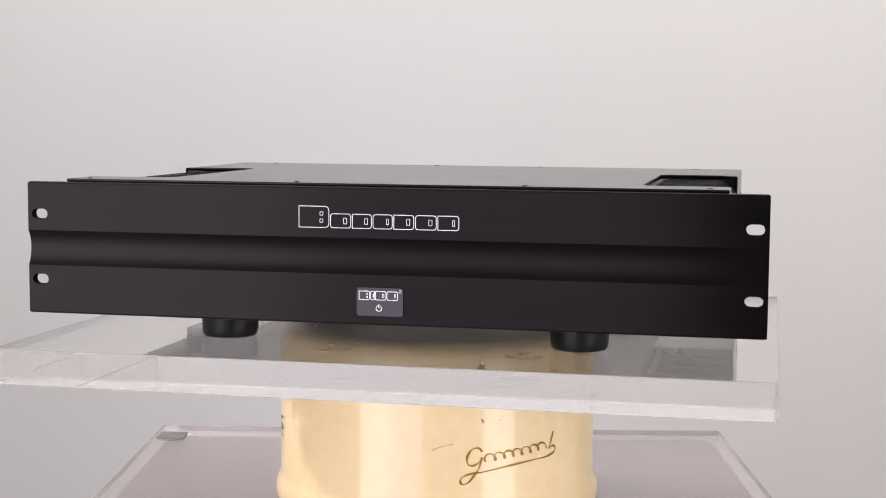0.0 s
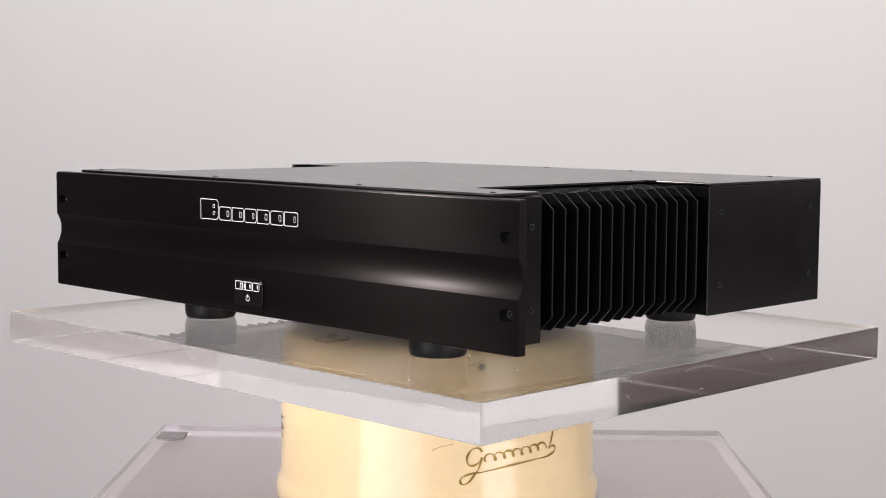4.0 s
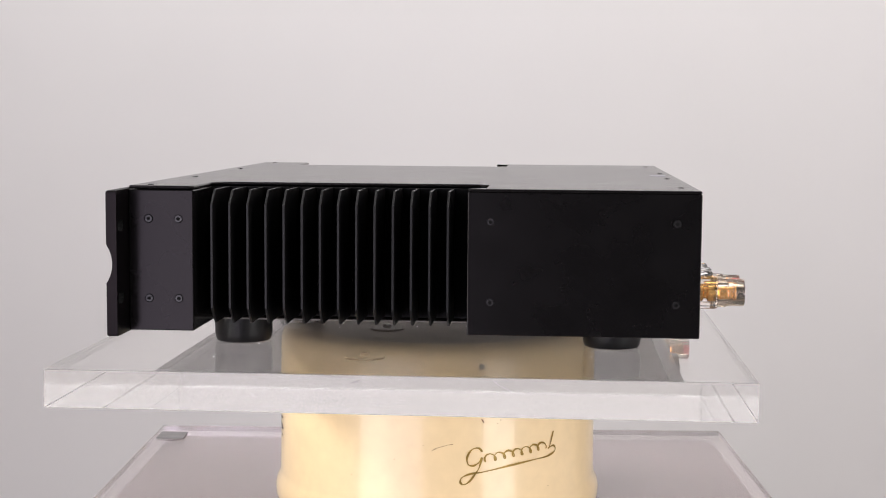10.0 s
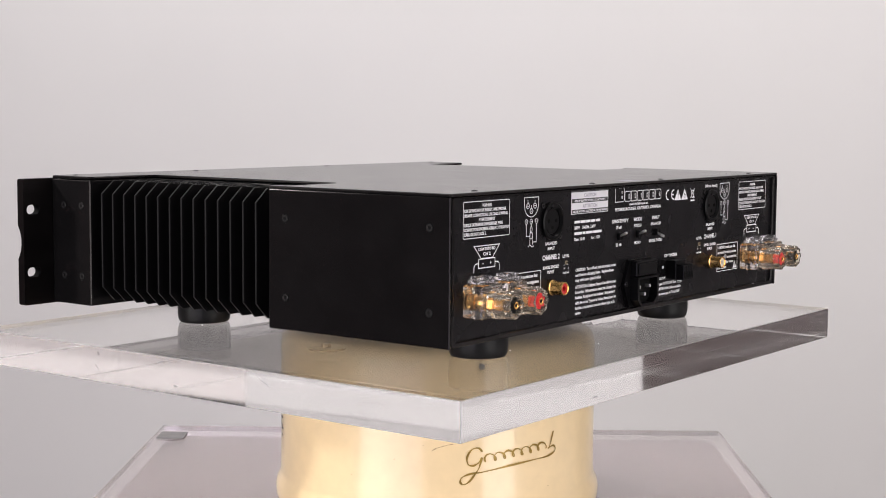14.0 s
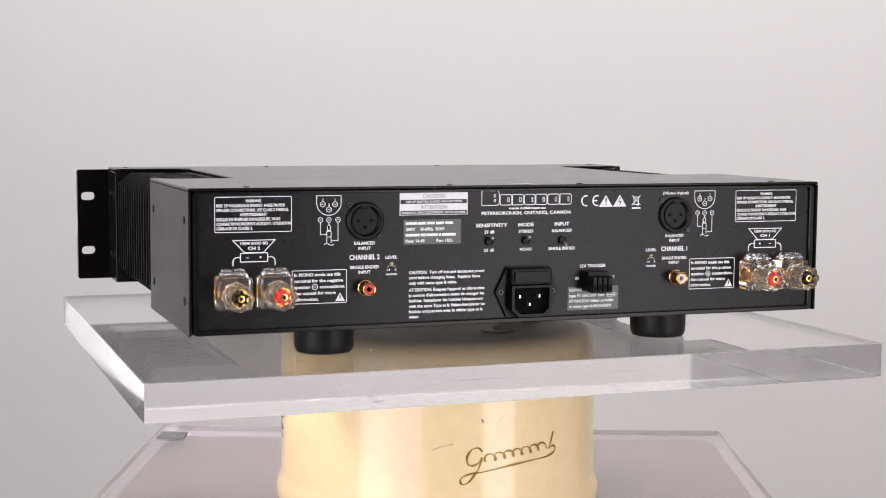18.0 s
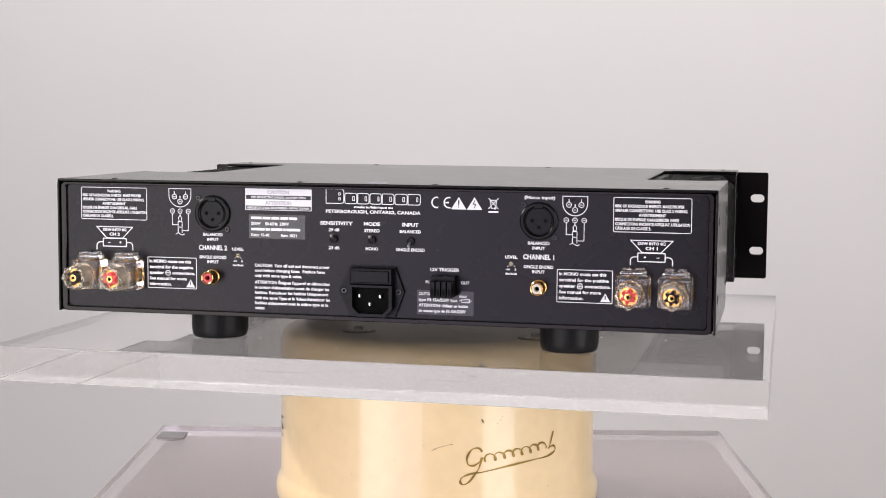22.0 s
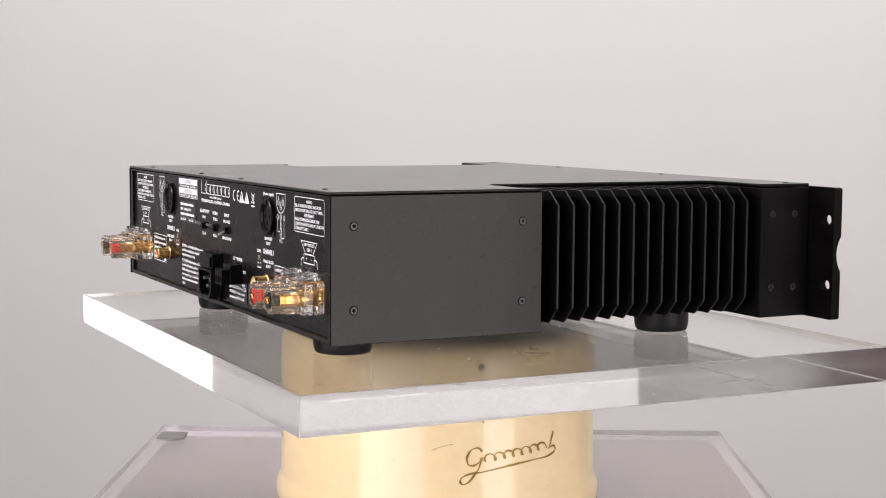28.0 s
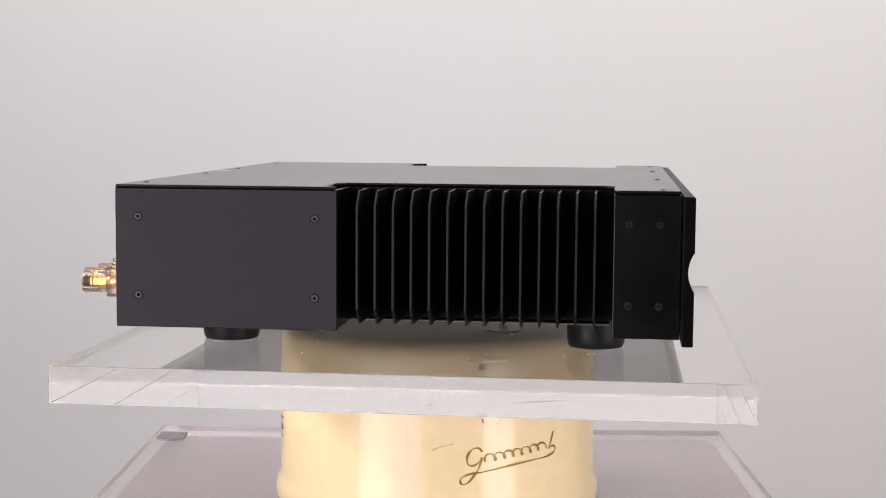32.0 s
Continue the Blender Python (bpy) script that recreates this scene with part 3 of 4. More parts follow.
def text(bm, s, u, z, h, w=None, left=False, d=0.0):
    letters(bm, s, at(u, z, d), w / 1000 if w else None, h / 1000, left)


def line(bm, pts, w, closed=False, d=0.0):
    stroke(bm, [(p[0] / 1000, p[1] / 1000) for p in pts], w / 1000, BACK, closed, d)


def printed(name, bm, label="", parent=None, mat=None):
    return part(name, bm, mat or PRINT, parent or amp, label)


def block(bm, u0, u1, z0, z1, d0, d1, bevel=0.0):
    """A box on the rear panel from depth d0 to d1 (millimetres)."""
    tmp = bmesh.new()
    box(tmp, u0 / 1000, u1 / 1000, z0 / 1000, z1 / 1000, d0 / 1000, d1 / 1000, bevel / 1000)
    tmp.transform(BACK)
    me = bpy.data.meshes.new("tmp")
    tmp.to_mesh(me)
    tmp.free()
    bm.from_mesh(me)
    bpy.data.meshes.remove(me)


def bars(bm, u0, u1, z, h, words):
    """Unreadable or withheld writing as plain bars."""
    tot = sum(words) + 0.35 * (len(words) - 1)
    k, u = (u1 - u0) / tot, u0
    for w in words:
        fill(bm, [((u + a * w * k) / 1000, (z + b * h / 2) / 1000) for a, b in ((0, -1), (1, -1), (1, 1), (0, 1))], BACK)
        u += (w + 0.35) * k


# warning panels
for u0, u1 in ((-204.5, -157.3), (153.6, 201.4)):
    bm = bmesh.new()
    line(bm, rrect(u0, u1, 82.1, 103.4, 0.9, 3), 0.45, True)
    c = (u0 + u1) / 2
    text(bm, "WARNING", c, 101.0, 1.75, 9.6)
    for i, (s, w) in enumerate((("RISK OF HAZARDOUS ENERGY. MAKE PROPER", 42.4), ("SPEAKER CONNECTIONS. USE CLASS 2 WIRING.", 44.5))):
        text(bm, s, u0 + 1.0, 98.2 - 2.75 * i, 1.75, w, True)
    text(bm, "AVERTISSEMENT", c, 92.7, 1.75, 16.8)
    for i, (s, w) in enumerate((("RISQUE DE \u00c9NERGIE DANGEREUSE. FAIRE", 39.2), ("CONNECTIONS ENCEINTE AD\u00c9QUAT. UTILISATION", 46.0), ("C\u00c2BLAGE DE CLASSE 2.", 22.2))):
        text(bm, s, u0 + 1.0, 89.9 - 2.75 * i, 1.75, w, True)
    printed("warning_print", bm, "white framed warning text")

# input wiring diagrams
for u in (-133.6, 129.6):
    bm = bmesh.new()
    line(bm, [(u - 7.8, 103.5), (u + 7.8, 103.5)] + ring(u, 99.2, 7.8, 14, -180, 0)[::-1], 0.5, True)
    for du, z, n, dn in ((-3.9, 98.2, "2", 2.8), (3.9, 98.2, "1", 2.8), (0, 95.0, "3", 2.9)):
        line(bm, ring(u + du, z, 1.6, 16), 0.45, True)
        line(bm, [(u + du - 0.9, z), (u + du + 0.9, z)], 0.4)
        text(bm, n, u + du, z + dn, 1.5)
    for du in (-5.4, 0, 5.8):
        line(bm, ring(u + du, 88.6, 1.5, 16), 0.4, True)
        line(bm, [(u + du - 0.8, 88.6), (u + du + 0.8, 88.6)], 0.4)
    line(bm, [(u - 5.4, 87), (u - 5.4, 79.6), (u - 1.6, 79.6)], 0.45)
    line(bm, [(u + 5.8, 87), (u + 5.8, 75.8), (u + 1.8, 75.8)], 0.45)
    line(bm, [(u, 87), (u, 86)], 0.45)
    line(bm, [(u - 0.7, 82.0), (u - 0.9, 83.2), (u - 1.2, 84.0), (u, 86.0), (u + 1.2, 84.0), (u + 0.9, 83.2), (u + 0.7, 82.0)], 0.45, True)
    line(bm, rrect(u - 1.4, u + 1.4, 78.0, 81.6, 0.3, 2), 0.45, True)
    line(bm, [(u - 1.4, 77.6), (u - 1.4, 74.2)], 0.45)
    line(bm, [(u + 1.4, 77.6), (u + 1.4, 74.2)], 0.45)
    line(bm, [(u - 3.2, 73.2), (u - 1.4, 74.4), (u, 73.4), (u + 1.6, 72.8), (u + 3.2, 73.6)], 0.45)
    printed("wiring_diagram_print", bm, "white input wiring diagram")

# captions round the inputs
for u, n in ((-110.6, "2"), (107.0, "1")):
    bm = bmesh.new()
    text(bm, "BALANCED", u, 73.7, 1.9, 13.8)
    text(bm, "INPUT", u, 70.5, 1.9, 8.0)
    text(bm, "CHANNEL " + n, u, 65.0, 3.0, 19.8)
    text(bm, "SINGLE ENDED", u, 58.7, 1.9, 18.9)
    text(bm, "INPUT", u, 55.6, 1.9, 8.0)
    printed("input_caption_print", bm, "white input captions")
    bm = bmesh.new()
    lu = -93.0 if n == "2" else 89.6
    text(bm, "LEVEL", lu, 64.5, 1.8, 8.0)
    text(bm, "-14", lu - 2.2, 56.6, 1.3)
    text(bm, "0", lu + 2.7, 56.6, 1.3)
    text(bm, "decibels", lu, 53.9, 1.3, 7.6)
    line(bm, [(lu - 2.6, 58.4), (lu - 1.6, 58.9)], 0.3)
    line(bm, [(lu + 2.6, 58.4), (lu + 1.6, 58.9)], 0.3)
    printed("level_caption_print", bm, "white level captions")
    if n == "1":
        bm = bmesh.new()
        text(bm, "(Mono input)", 107.3, 102.4, 1.9, 19.5)
        printed("input_caption_print", bm, "white input captions")

# loudspeaker symbols
for c, a, b, n in ((-180.6, "\u2013", "+", "2"), (177.4, "+", "\u2013", "1")):
    bm = bmesh.new()
    line(bm, [(c - 13.0, 77.1), (c + 13.0, 77.1), (c + 5.8, 69.6), (c - 5.8, 69.6)], 0.55, True)
    line(bm, rrect(c - 8.4, c + 8.4, 64.0, 69.3, 0.3, 2), 0.6, True)
    text(bm, "135W INTO 8\u03a9", c, 75.2, 1.7, 17.0)
    text(bm, "CH " + n, c, 72.2, 1.9, 7.6)
    text(bm, a, c - 4.0, 66.7, 2.0)
    text(bm, b, c + 4.0, 66.7, 2.0)
    for s in (-1, 1):
        line(bm, [(c + s * 8.6, 66.8)] + [(c + s * (10.6 + 2.4 * math.sin(radians(q))), 64.4 + 2.4 * math.cos(radians(q))) for q in (0, 30, 60, 90)] + [(c + s * 13.0, 61.6)], 0.6)
    printed("speaker_symbol_print", bm, "white loudspeaker output symbol")

# mono notes
for u0, u1, word, sign in ((-156.9, -122.3, "negative", "-"), (118.9, 153.6, "positive", "+")):
    bm = bmesh.new()
    line(bm, rrect(u0, u1, 37.1, 57.6, 0.7, 3), 0.45, True)
    for i, (s, w) in enumerate((("In MONO mode use this", 29.6), ("terminal for the " + word, 31.2), ("speaker", 10.5), ("See manual for more", 26.4), ("information.", 15.6))):
        text(bm, s, u0 + 1.2, 55.0 - 3.8 * i, 2.0, w, True)
    text(bm, "connections.", u0 + 17.4, 47.4, 2.0, 16.2, True)
    line(bm, ring(u0 + 14.4, 47.3, 1.7, 18), 0.45, True)
    line(bm, [(u0 + 13.2, 47.3), (u0 + 15.6, 47.3)], 0.4)
    if sign == "+":
        line(bm, [(u0 + 14.4, 46.1), (u0 + 14.4, 48.5)], 0.4)
    c = u0 + 30.4
    fill(bm, [(p[0] / 1000, p[1] / 1000) for p in ((c - 3.2, 38.0), (c + 3.2, 38.0), (c, 43.4))], BACK)
    note = printed("mono_note_print", bm, "white framed mono mode note")
    bm = bmesh.new()
    fill(bm, [(p[0] / 1000, p[1] / 1000) for p in ((c - 0.3, 39.6), (c + 0.3, 39.6), (c + 0.4, 42.0), (c - 0.4, 42.0))], BACK, 0.0002)
    printed("triangle_stroke", bm, "", note, INK)

# caution label
bm = bmesh.new()
block(bm, -87.8, -42.2, 90.5, 104.6, 0.02, 0.16)
cl = part("caution_label", bm, LABEL, amp, "white caution label with black bands")
bm = bmesh.new()
for z0, z1 in ((97.7, 100.3), (90.9, 93.4)):
    fill(bm, [(-87.2 / 1000, z0 / 1000), (-42.8 / 1000, z0 / 1000), (-42.8 / 1000, z1 / 1000), (-87.2 / 1000, z1 / 1000)], BACK, 0.0002)
part("black_band", bm, INK, cl)
bm = bmesh.new()
text(bm, "CAUTION", -65.0, 102.4, 2.3, 15.0, d=0.0002)
text(bm, "ATTENTION", -65.0, 95.5, 2.3, 18.0, d=0.0002)
part("grey_print", bm, FADED, cl, "faded lilac grey headings")
bm = bmesh.new()
text(bm, "RISK OF ELECTRIC SHOCK - DO NOT OPEN", -65.0, 99.0, 1.3, 37.5, d=0.0003)
text(bm, "RISQUE DE CHOC ELECTRIQUE - NE PAS OUVRIR", -65.0, 92.15, 1.3, 42.5, d=0.0003)
part("white_print", bm, PRINT, cl)

# rating label
bm = bmesh.new()
block(bm, -85.2, -46.5, 72.0, 87.7, 0.02, 0.14)
rl = part("rating_label", bm, SATIN_FILM, amp, "satin charcoal rating label")
bm = bmesh.new()
save_back = BACK
BACK = BACK @ Matrix.Translation((0, 0, 0.0002))
bars(bm, -83.8, -52.0, 85.4, 1.7, (4, 3, 3, 3, 3))
text(bm, "200V", -83.8, 81.7, 1.9, 6.6, True)
text(bm, "50-60Hz  330W", -74.0, 81.7, 1.9, 16.2, True)
bars(bm, -83.8, -50.0, 78.0, 1.7, (6, 2, 5, 1, 6))
text(bm, "Date: 16-48", -83.8, 74.3, 1.8, 12.6, True)
text(bm, "Rev: 1521", -63.2, 74.3, 1.8, 10.8, True)
part("white_print", bm, PRINT, rl)
BACK = save_back

# maker's mark and approval marks
bm = bmesh.new()
outline_mark(bm, BACK, -0.0326, 0.0308, 0.0960, 0.1053, 0.72, 0.0005, (1.62, 1.12, 1.05, 1.05, 1.08, 1.12, 1.12))
text(bm, "made in/fabrique au", -0.8, 94.0, 1.5, 25.7)
text(bm, "PETERBOROUGH, ONTARIO, CANADA", -1.0, 90.9, 2.0, 63.2)
printed("maker_print", bm, "white outlined blocks over a place of origin")
bm = bmesh.new()
line(bm, ring(41.2, 98.0, 3.3, 14, 75, 285), 0.9)
line(bm, ring(49.2, 98.0, 3.3, 14, 75, 285), 0.9)
line(bm, [(46.0, 98.0), (49.0, 98.0)], 0.9)
for c in (55.4, 65.6):
    fill(bm, [(p[0] / 1000, p[1] / 1000) for p in ((c - 5.0, 93.8), (c + 5.0, 93.8), (c, 101.7))], BACK)
line(bm, [(74.6, 101.4), (81.0, 94.6)], 0.5)
line(bm, [(81.0, 101.4), (74.6, 94.6)], 0.5)
line(bm, [(75.8, 100.0), (79.8, 100.0), (79.2, 95.0), (76.4, 95.0)], 0.5, True)
line(bm, ring(78.9, 94.9, 0.6, 10), 0.4, True)
fill(bm, [(p[0] / 1000, p[1] / 1000) for p in ((74.6, 92.2), (81.0, 92.2), (81.0, 93.2), (74.6, 93.2))], BACK)
marks = printed("approval_print", bm, "white approval and warning signs")
bm = bmesh.new()
fill(bm, [(p[0] / 1000, p[1] / 1000) for p in ((55.1, 96.2), (55.7, 96.2), (55.9, 99.8), (54.9, 99.8))], BACK, 0.0002)
fill(bm, [(p[0] / 1000, p[1] / 1000) for p in ((55.0, 94.8), (55.8, 94.8), (55.8, 95.6), (55.0, 95.6))], BACK, 0.0002)
line(bm, [(65.9, 99.8), (64.8, 97.4), (66.4, 97.2), (65.3, 94.8)], 0.5, False, 0.0002)
part("sign_stroke", bm, INK, marks)

# switch captions
bm = bmesh.new()
for u, a, wa, b, wb, c, wc in ((-25.4, "SENSITIVITY", 22, "29 dB", 7.3, "23 dB", 7.3), (-1.6, "MODE", 10.9, "STEREO", 10.3, "MONO", 8.5), (23.9, "INPUT", 10.6, "BALANCED", 14.2, "SINGLE ENDED", 19.2)):
    text(bm, a, u, 83.2, 2.2, wa)
    v = -27.1 if u < -20 else u
    text(bm, b, v, 78.9, 1.9, wb)
    text(bm, c, v, 67.2, 1.9, wc)
printed("switch_caption_print", bm, "white switch captions")
# toggles
for u, up in ((-27.2, 1), (-1.5, 1), (24.2, -1)):
    bm = bmesh.new()
    lathe(bm, [(0, 0.0016), (0.0014, 0.0016), (0.0018, 0.0022), (0.0026, 0.0022), (0.0027, 0.0), ], 20, at(u, 72.8))
    tg = smooth(part("toggle_switch", bm, PLASTIC, amp, "small black toggle switch"), 35)
    bm = bmesh.new()
    lathe(bm, [(0.0007, 0.0005), (0.0009, 0.0045), (0.0010, 0.0062), (0.0008, 0.0070), (0, 0.0071)], 12, at(u, 72.8) @ pose(0, 0, 0, -24 * up, 0, 0))
    smooth(part("lever", bm, CHROME, tg, "bright metal lever"), 60)

# fuse warning text
bm = bmesh.new()
rows = (("CAUTION:  Turn off unit and disconnect power", 51.5, 54.3), ("cord before changing fuses.  Replace fuses", 48.3, 51.0), ("only with same type & value.", 32.5, 47.6),
        ("ATTENTION: \u00c9teignez l'appareil et d\u00e9branchez", 51.5, 43.2), ("le cordon d'alimentation avant de changer les", 51.2, 39.8), ("fusibles. Remplacer les fusibles Uniquement", 50.4, 36.4),
        ("with the same Type et la Valeur.Remplacer les", 51.8, 32.9), ("fusibles uniquement avec le m\u00eame type et la", 50.4, 29.5), ("valeur.", 7.3, 26.2))
for s, w, z in rows:
    text(bm, s, -81.5, z, 1.9, w, True)
printed("fuse_note_print", bm, "white fuse caution text in two languages")

# mains inlet
tmp = [(-23.2, 39.9), (-15.4, 56.0), (14.6, 56.0), (20.4, 40.0), (14.6, 23.8), (-15.4, 23.8)]
fl = bmesh.new()
prism(fl, [(p[0] / 1000, p[1] / 1000) for p in tmp], 2, 0.0, 0.0022)
fl.transform(BACK)
inlet = part("mains_inlet", fl, PLASTIC, amp, "black mains inlet with fuse drawer")
bm = bmesh.new()
block(bm, -14.4, 13.9, 44.6, 55.4, 2.2, 7.5, 0.8)
block(bm, -12.6, 11.7, 46.0, 53.6, 7.5, 8.6, 0.4)
part("fuse_drawer", bm, PLASTIC, inlet)
bm = bmesh.new()
rim_o = [(-14.4, 44.4), (13.9, 44.4), (13.9, 29.0), (8.8, 24.0), (-9.3, 24.0), (-14.4, 29.0)]
rim_i = [(-12.4, 42.9), (11.9, 42.9), (11.9, 30.0), (7.8, 26.0), (-8.3, 26.0), (-12.4, 30.0)]
lo = [[bm.verts.new(BACK @ Vector((p[0] / 1000, p[1] / 1000, d))) for p in ring_] for ring_, d in ((rim_o, 0.002), (rim_o, 0.0085), (rim_i, 0.0085), (rim_i, 0.0022))]
for A, B in zip(lo, lo[1:]):
    for i in range(6):
        bm.faces.new((A[i], A[(i + 1) % 6], B[(i + 1) % 6], B[i]))
part("socket_rim", bm, PLASTIC, inlet)
bm = bmesh.new()
fill(bm, [(p[0] / 1000, p[1] / 1000) for p in rim_i], BACK, 0.0026)
part("socket_floor", bm, HOLE, inlet)
for u, z, w, h in ((-8.0, 37.2, 0.7, 1.1), (5.6, 37.2, 0.7, 1.1), (-1.2, 32.0, 0.7, 1.1)):
    bm = bmesh.new()
    block(bm, u - w, u + w, z - h, z + h, 2.6, 6.8, 0.3)
    part("pin", bm, CHROME, inlet, "bright contact pin")
for u in (-19.6, 16.8):
    screw(inlet, BACK @ Matrix.Translation((u / 1000, 0.0399, 0.0023)), "dark flange screw", 0.85)

# trigger block
bm = bmesh.new()
text(bm, "12V TRIGGER", 46.7, 55.1, 2.0, 19.0)
text(bm, "IN", 35.3, 47.1, 1.8)
text(bm, "OUT", 60.0, 47.1, 1.8)
printed("trigger_caption_print", bm, "white trigger caption")
bm = bmesh.new()
block(bm, 39.6, 54.8, 38.6, 51.8, 0, 8.0, 0.4)
trig = part("trigger_connector", bm, PLASTIC, amp, "black four-way trigger connector")
for i in range(4):
    bm = bmesh.new()
    block(bm, 40.2 + 3.65 * i, 43.4 + 3.65 * i, 38.4, 49.0, 8.0, 14.0, 0.4)
    plug = part("terminal", bm, PLASTIC, trig)
    bm = bmesh.new()
    block(bm, 40.9 + 3.65 * i, 42.7 + 3.65 * i, 40.0, 44.2, 13.6, 14.1)
    part("wire_hole", bm, HOLE, plug)
bm = bmesh.new()
block(bm, 28.6, 65.6, 26.0, 41.6, 0.02, 0.12)
flab = part("fuse_label", bm, FILM, amp, "glossy black fuse label with white text")
bm = bmesh.new()
save_back = BACK
BACK = BACK @ Matrix.Translation((0, 0, 0.0002))
text(bm, "CAUTION", 29.6, 39.4, 1.8, 9.0, True)
text(bm, "same", 56.2, 38.6, 1.8, 5.0, True)
text(bm, "type F3.15A/250V fuse", 29.6, 35.6, 1.9, 25.4, True)
line(bm, rrect(57.6, 63.0, 34.5, 36.7, 0.3, 2), 0.4, True)
line(bm, [(56.4, 35.6), (64.4, 35.6)], 0.35)
text(bm, "ATTENTION: Utiliser un fusible", 29.6, 32.0, 1.8, 32.4, True)
text(bm, "de meme type de F3.15A/250V", 29.6, 28.5, 1.8, 31.0, True)
part("white_print", bm, PRINT, flab)
BACK = save_back

# balanced sockets, phono sockets, level trimmers
for u in (-110.5, 107.0):
    bm = bmesh.new()
    lathe(bm, [(0.0118, 0.0), (0.0120, 0.0016), (0.0112, 0.0022), (0.0098, 0.0022), (0.0094, 0.0016), (0.0086, 0.0008), (0.0084, -0.004)], 48, at(u, 87.6))
    xl = smooth(part("balanced_socket", bm, PLASTIC, amp, "round black three-pin input socket"), 30)
    bm = bmesh.new()
    lathe(bm, [(0, 0.0006), (0.0078, 0.0006), (0.0080, 0.0002), (0.0080, -0.002)], 40, at(u, 87.6))
    ins = smooth(part("insert", bm, PLASTIC, xl), 30)
    for du, dz in ((-4.2, 0.2), (4.2, 0.2), (0, -4.0)):
        bm = bmesh.new()
        lathe(bm, [(0, 0.0008), (0.0012, 0.0008), (0.0013, 0.0004)], 14, at(u + du, 87.6 + dz))
        part("pin_hole", bm, HOLE, ins)
    bm = bmesh.new()
    block(bm, u - 3.0, u + 3.0, 95.6, 98.6, 0.5, 2.6, 0.4)
    part("latch", bm, PLASTIC, xl)
    for du, dz in ((-10.0, 10.0), (10.0, -10.3)):
        screw(xl, at(u + du, 87.6 + dz, 0.0002), "small flange screw", 0.75)
for u, centre in ((-110.6, RED), (107.6, IVORY)):
    bm = bmesh.new()
    lathe(bm, [(0.0050, 0.0), (0.0050, 0.0018), (0.0045, 0.0022), (0.0043, 0.0030), (0.0042, 0.0105), (0.0039, 0.0108), (0.0034, 0.0104), (0.0033, 0.004)], 32, at(u, 45.8))
    rc = smooth(part("phono_socket", bm, GOLD, amp, "gold-plated phono socket"), 30)
    bm = bmesh.new()
    lathe(bm, [(0.0032, 0.003), (0.0032, 0.0100), (0.0016, 0.0100), (0.0015, 0.006)], 24, at(u, 45.8))
    smooth(part("insulator", bm, centre, rc, "red insulator" if centre is RED else "ivory insulator"), 30)
    bm = bmesh.new()
    lathe(bm, [(0, 0.006), (0.0015, 0.006)], 14, at(u, 45.8))
    part("centre_hole", bm, HOLE, rc)
for u in (-92.9, 89.6):
    bm = bmesh.new()
    lathe(bm, [(0, 0.0008), (0.0011, 0.0008), (0.0013, 0.0004), (0.0015, 0.0)], 18, at(u, 60.2))
    tr = smooth(part("level_trimmer", bm, BRASS, amp, "small slotted level trimmer"), 40)
    bm = bmesh.new()
    block(bm, u - 0.9, u + 0.9, 59.95, 60.45, 0.75, 0.95)
    part("slot", bm, HOLE, tr)

# speaker binding posts


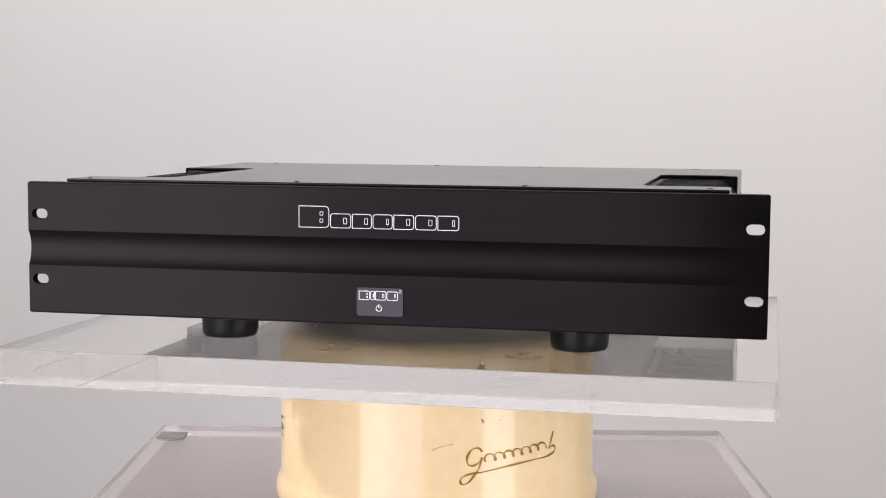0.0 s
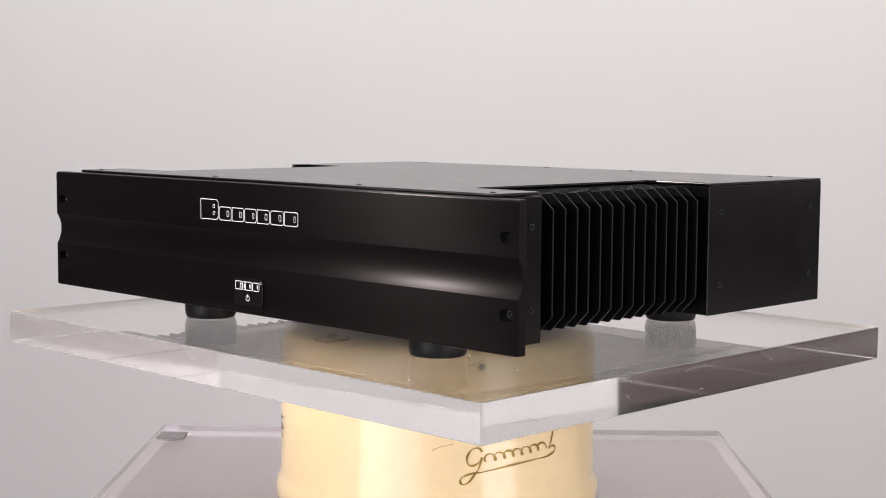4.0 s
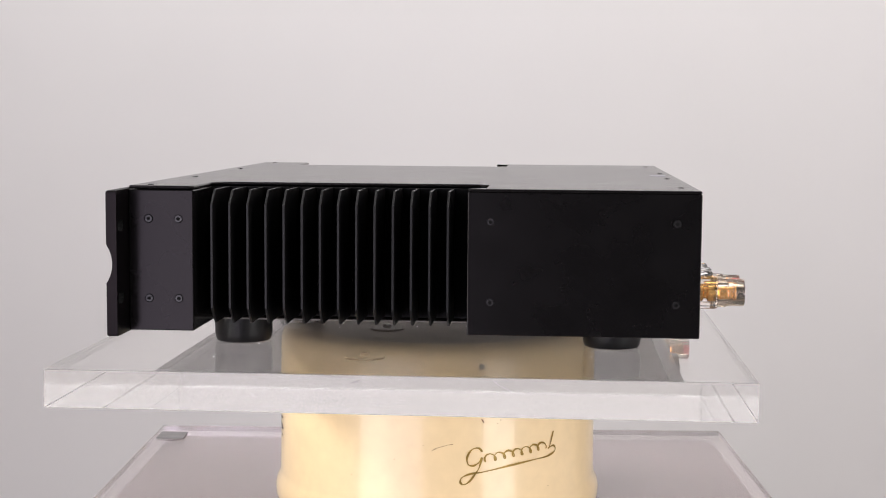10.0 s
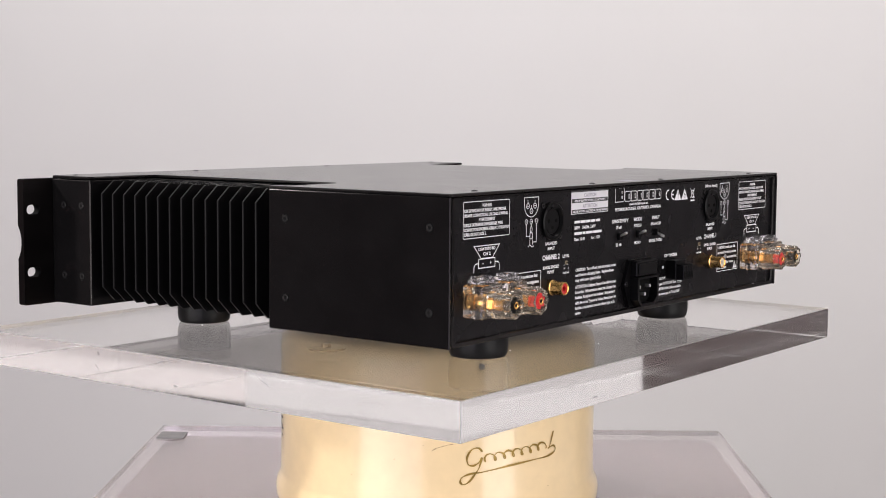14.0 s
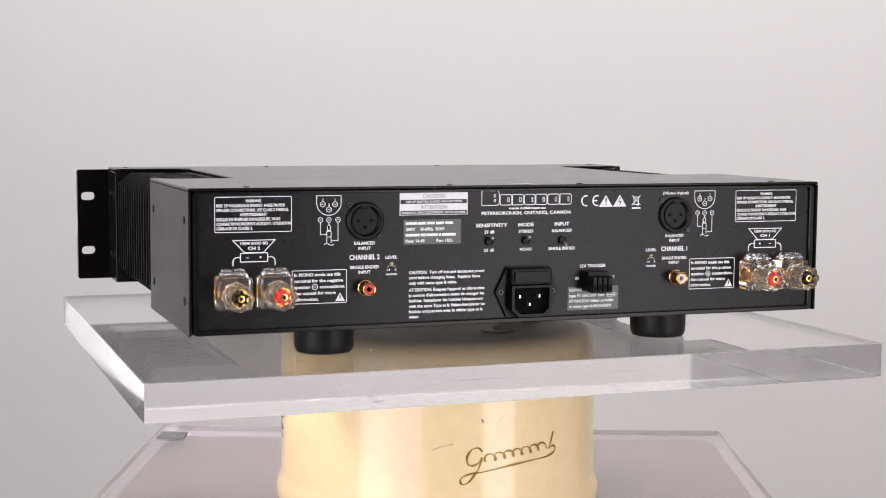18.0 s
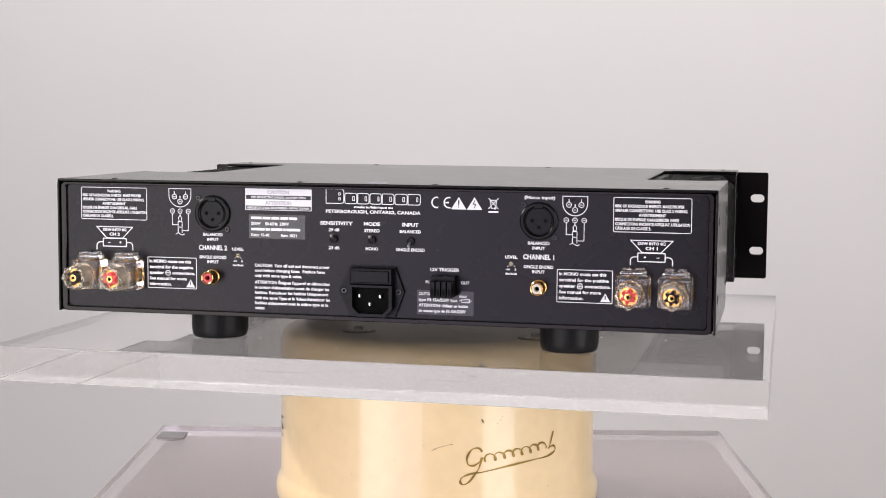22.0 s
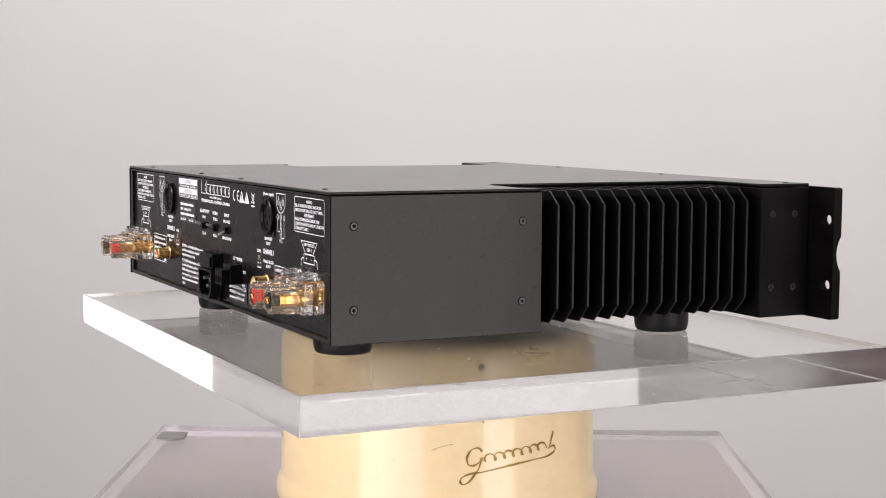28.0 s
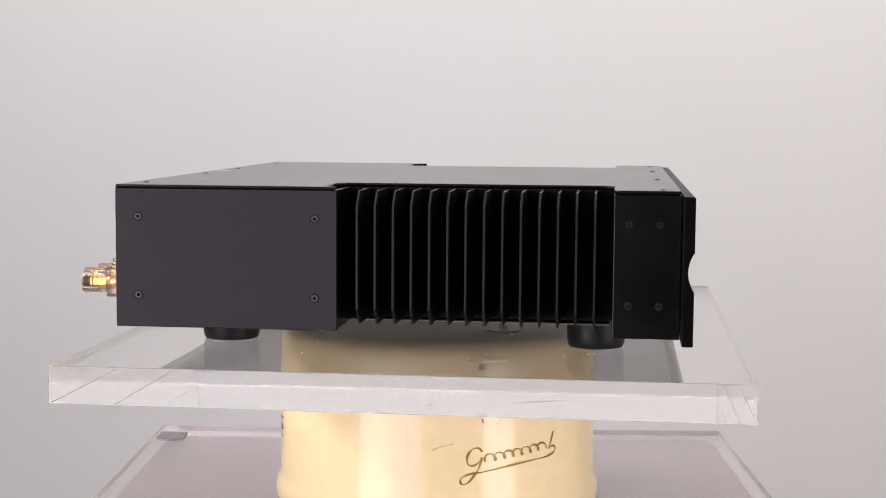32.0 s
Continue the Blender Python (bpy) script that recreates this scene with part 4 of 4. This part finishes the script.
def binding_post(u, ins):
    bm = bmesh.new()
    block(bm, u - 10.4, u + 10.4, 36.2, 56.0, 0.1, 15.0, 1.6)
    bp = part("binding_post", bm, CLEAR, amp, "gold speaker binding post in a clear shroud")
    bp.visible_shadow = False
    bm = bmesh.new()
    block(bm, u - 8.0, u + 8.0, 56.1, 58.6, 2.0, 12.0, 1.0)
    block(bm, u - 6.6, u - 1.4, 58.7, 60.6, 3.0, 11.0, 0.7)
    block(bm, u + 1.4, u + 6.6, 58.7, 60.6, 3.0, 11.0, 0.7)
    neck = smooth(part("shroud_neck", bm, CLEAR, bp, "clear stepped neck"), 30)
    neck.visible_shadow = False
    m = at(u - 0.6, 45.4)
    bm = bmesh.new()
    lathe(bm, [(0, 0.0006), (0.0046, 0.0006), (0.0050, 0.0016), (0.0050, 0.0060), (0.0036, 0.0068), (0.0036, 0.0084), (0.0054, 0.0092), (0.0054, 0.0132), (0.0050, 0.0142), (0.0047, 0.0148), (0.0044, 0.0160),
               (0.0044, 0.0244), (0.0055, 0.0252), (0.0055, 0.0262), (0, 0.0264)], 36, m)
    smooth(part("core", bm, KNURL, bp, "gold-plated knurled core"), 30)
    # clear fluted cap
    bm = bmesh.new()
    n, rings = 64, []
    for r, d in ((0.0081, 0.0152), (0.0086, 0.0160), (0.0086, 0.0205), (0.0081, 0.0212), (0.0079, 0.0218), (0.0079, 0.0308), (0.0075, 0.0316), (0.0060, 0.0316), (0.0057, 0.0300), (0.0056, 0.0156)):
        q = 0.0005 if r > 0.0065 else 0.0
        rings.append([bm.verts.new(m @ Vector(((r + q * math.cos(i * 16 * math.pi / n)) * math.cos(i * 2 * math.pi / n), (r + q * math.cos(i * 16 * math.pi / n)) * math.sin(i * 2 * math.pi / n), d))) for i in range(n)])
    for A, B in zip(rings, rings[1:] + rings[:1]):
        for i in range(n):
            bm.faces.new((A[i], A[(i + 1) % n], B[(i + 1) % n], B[i]))
    cap = smooth(part("cap", bm, CAPS, bp, "champagne-tinted clear fluted screw cap"), 30)
    cap.visible_shadow = False
    bm = bmesh.new()
    star = [((0.0047 if i % 4 < 2 else 0.0031) * math.cos(i * math.pi / 12 + 0.26), (0.0047 if i % 4 < 2 else 0.0031) * math.sin(i * math.pi / 12 + 0.26)) for i in range(24)]
    prism(bm, star, 2, 0.0266, 0.0312)
    bm.transform(m)
    part("insert", bm, ins, bp, "red star insert" if ins is RED else "black star insert")
    bm = bmesh.new()
    lathe(bm, [(0.0022, 0.0308), (0.0022, 0.0317), (0.0016, 0.0318), (0.0011, 0.0314), (0, 0.0314)], 20, m)
    smooth(part("centre", bm, KNURL, bp, "gold centre"), 30)
    bm = bmesh.new()
    lathe(bm, [(0, 0.03155), (0.0010, 0.03155), (0.0010, 0.0309)], 16, m)
    part("centre_hole", bm, HOLE, bp, "dark centre hole")


for u, ins in ((-195.0, PLASTIC), (-169.2, RED), (167.2, RED), (193.2, PLASTIC)):
    binding_post(u, ins)


def motions():
    """The plate and the amplifier on it turn together."""
    rows = [(float(t), pose(0, 0, 0, 0, 0, a)) for t, a in enumerate(TURN)]
    walk(plate, rows)
    walk(amp, rows)


motions()
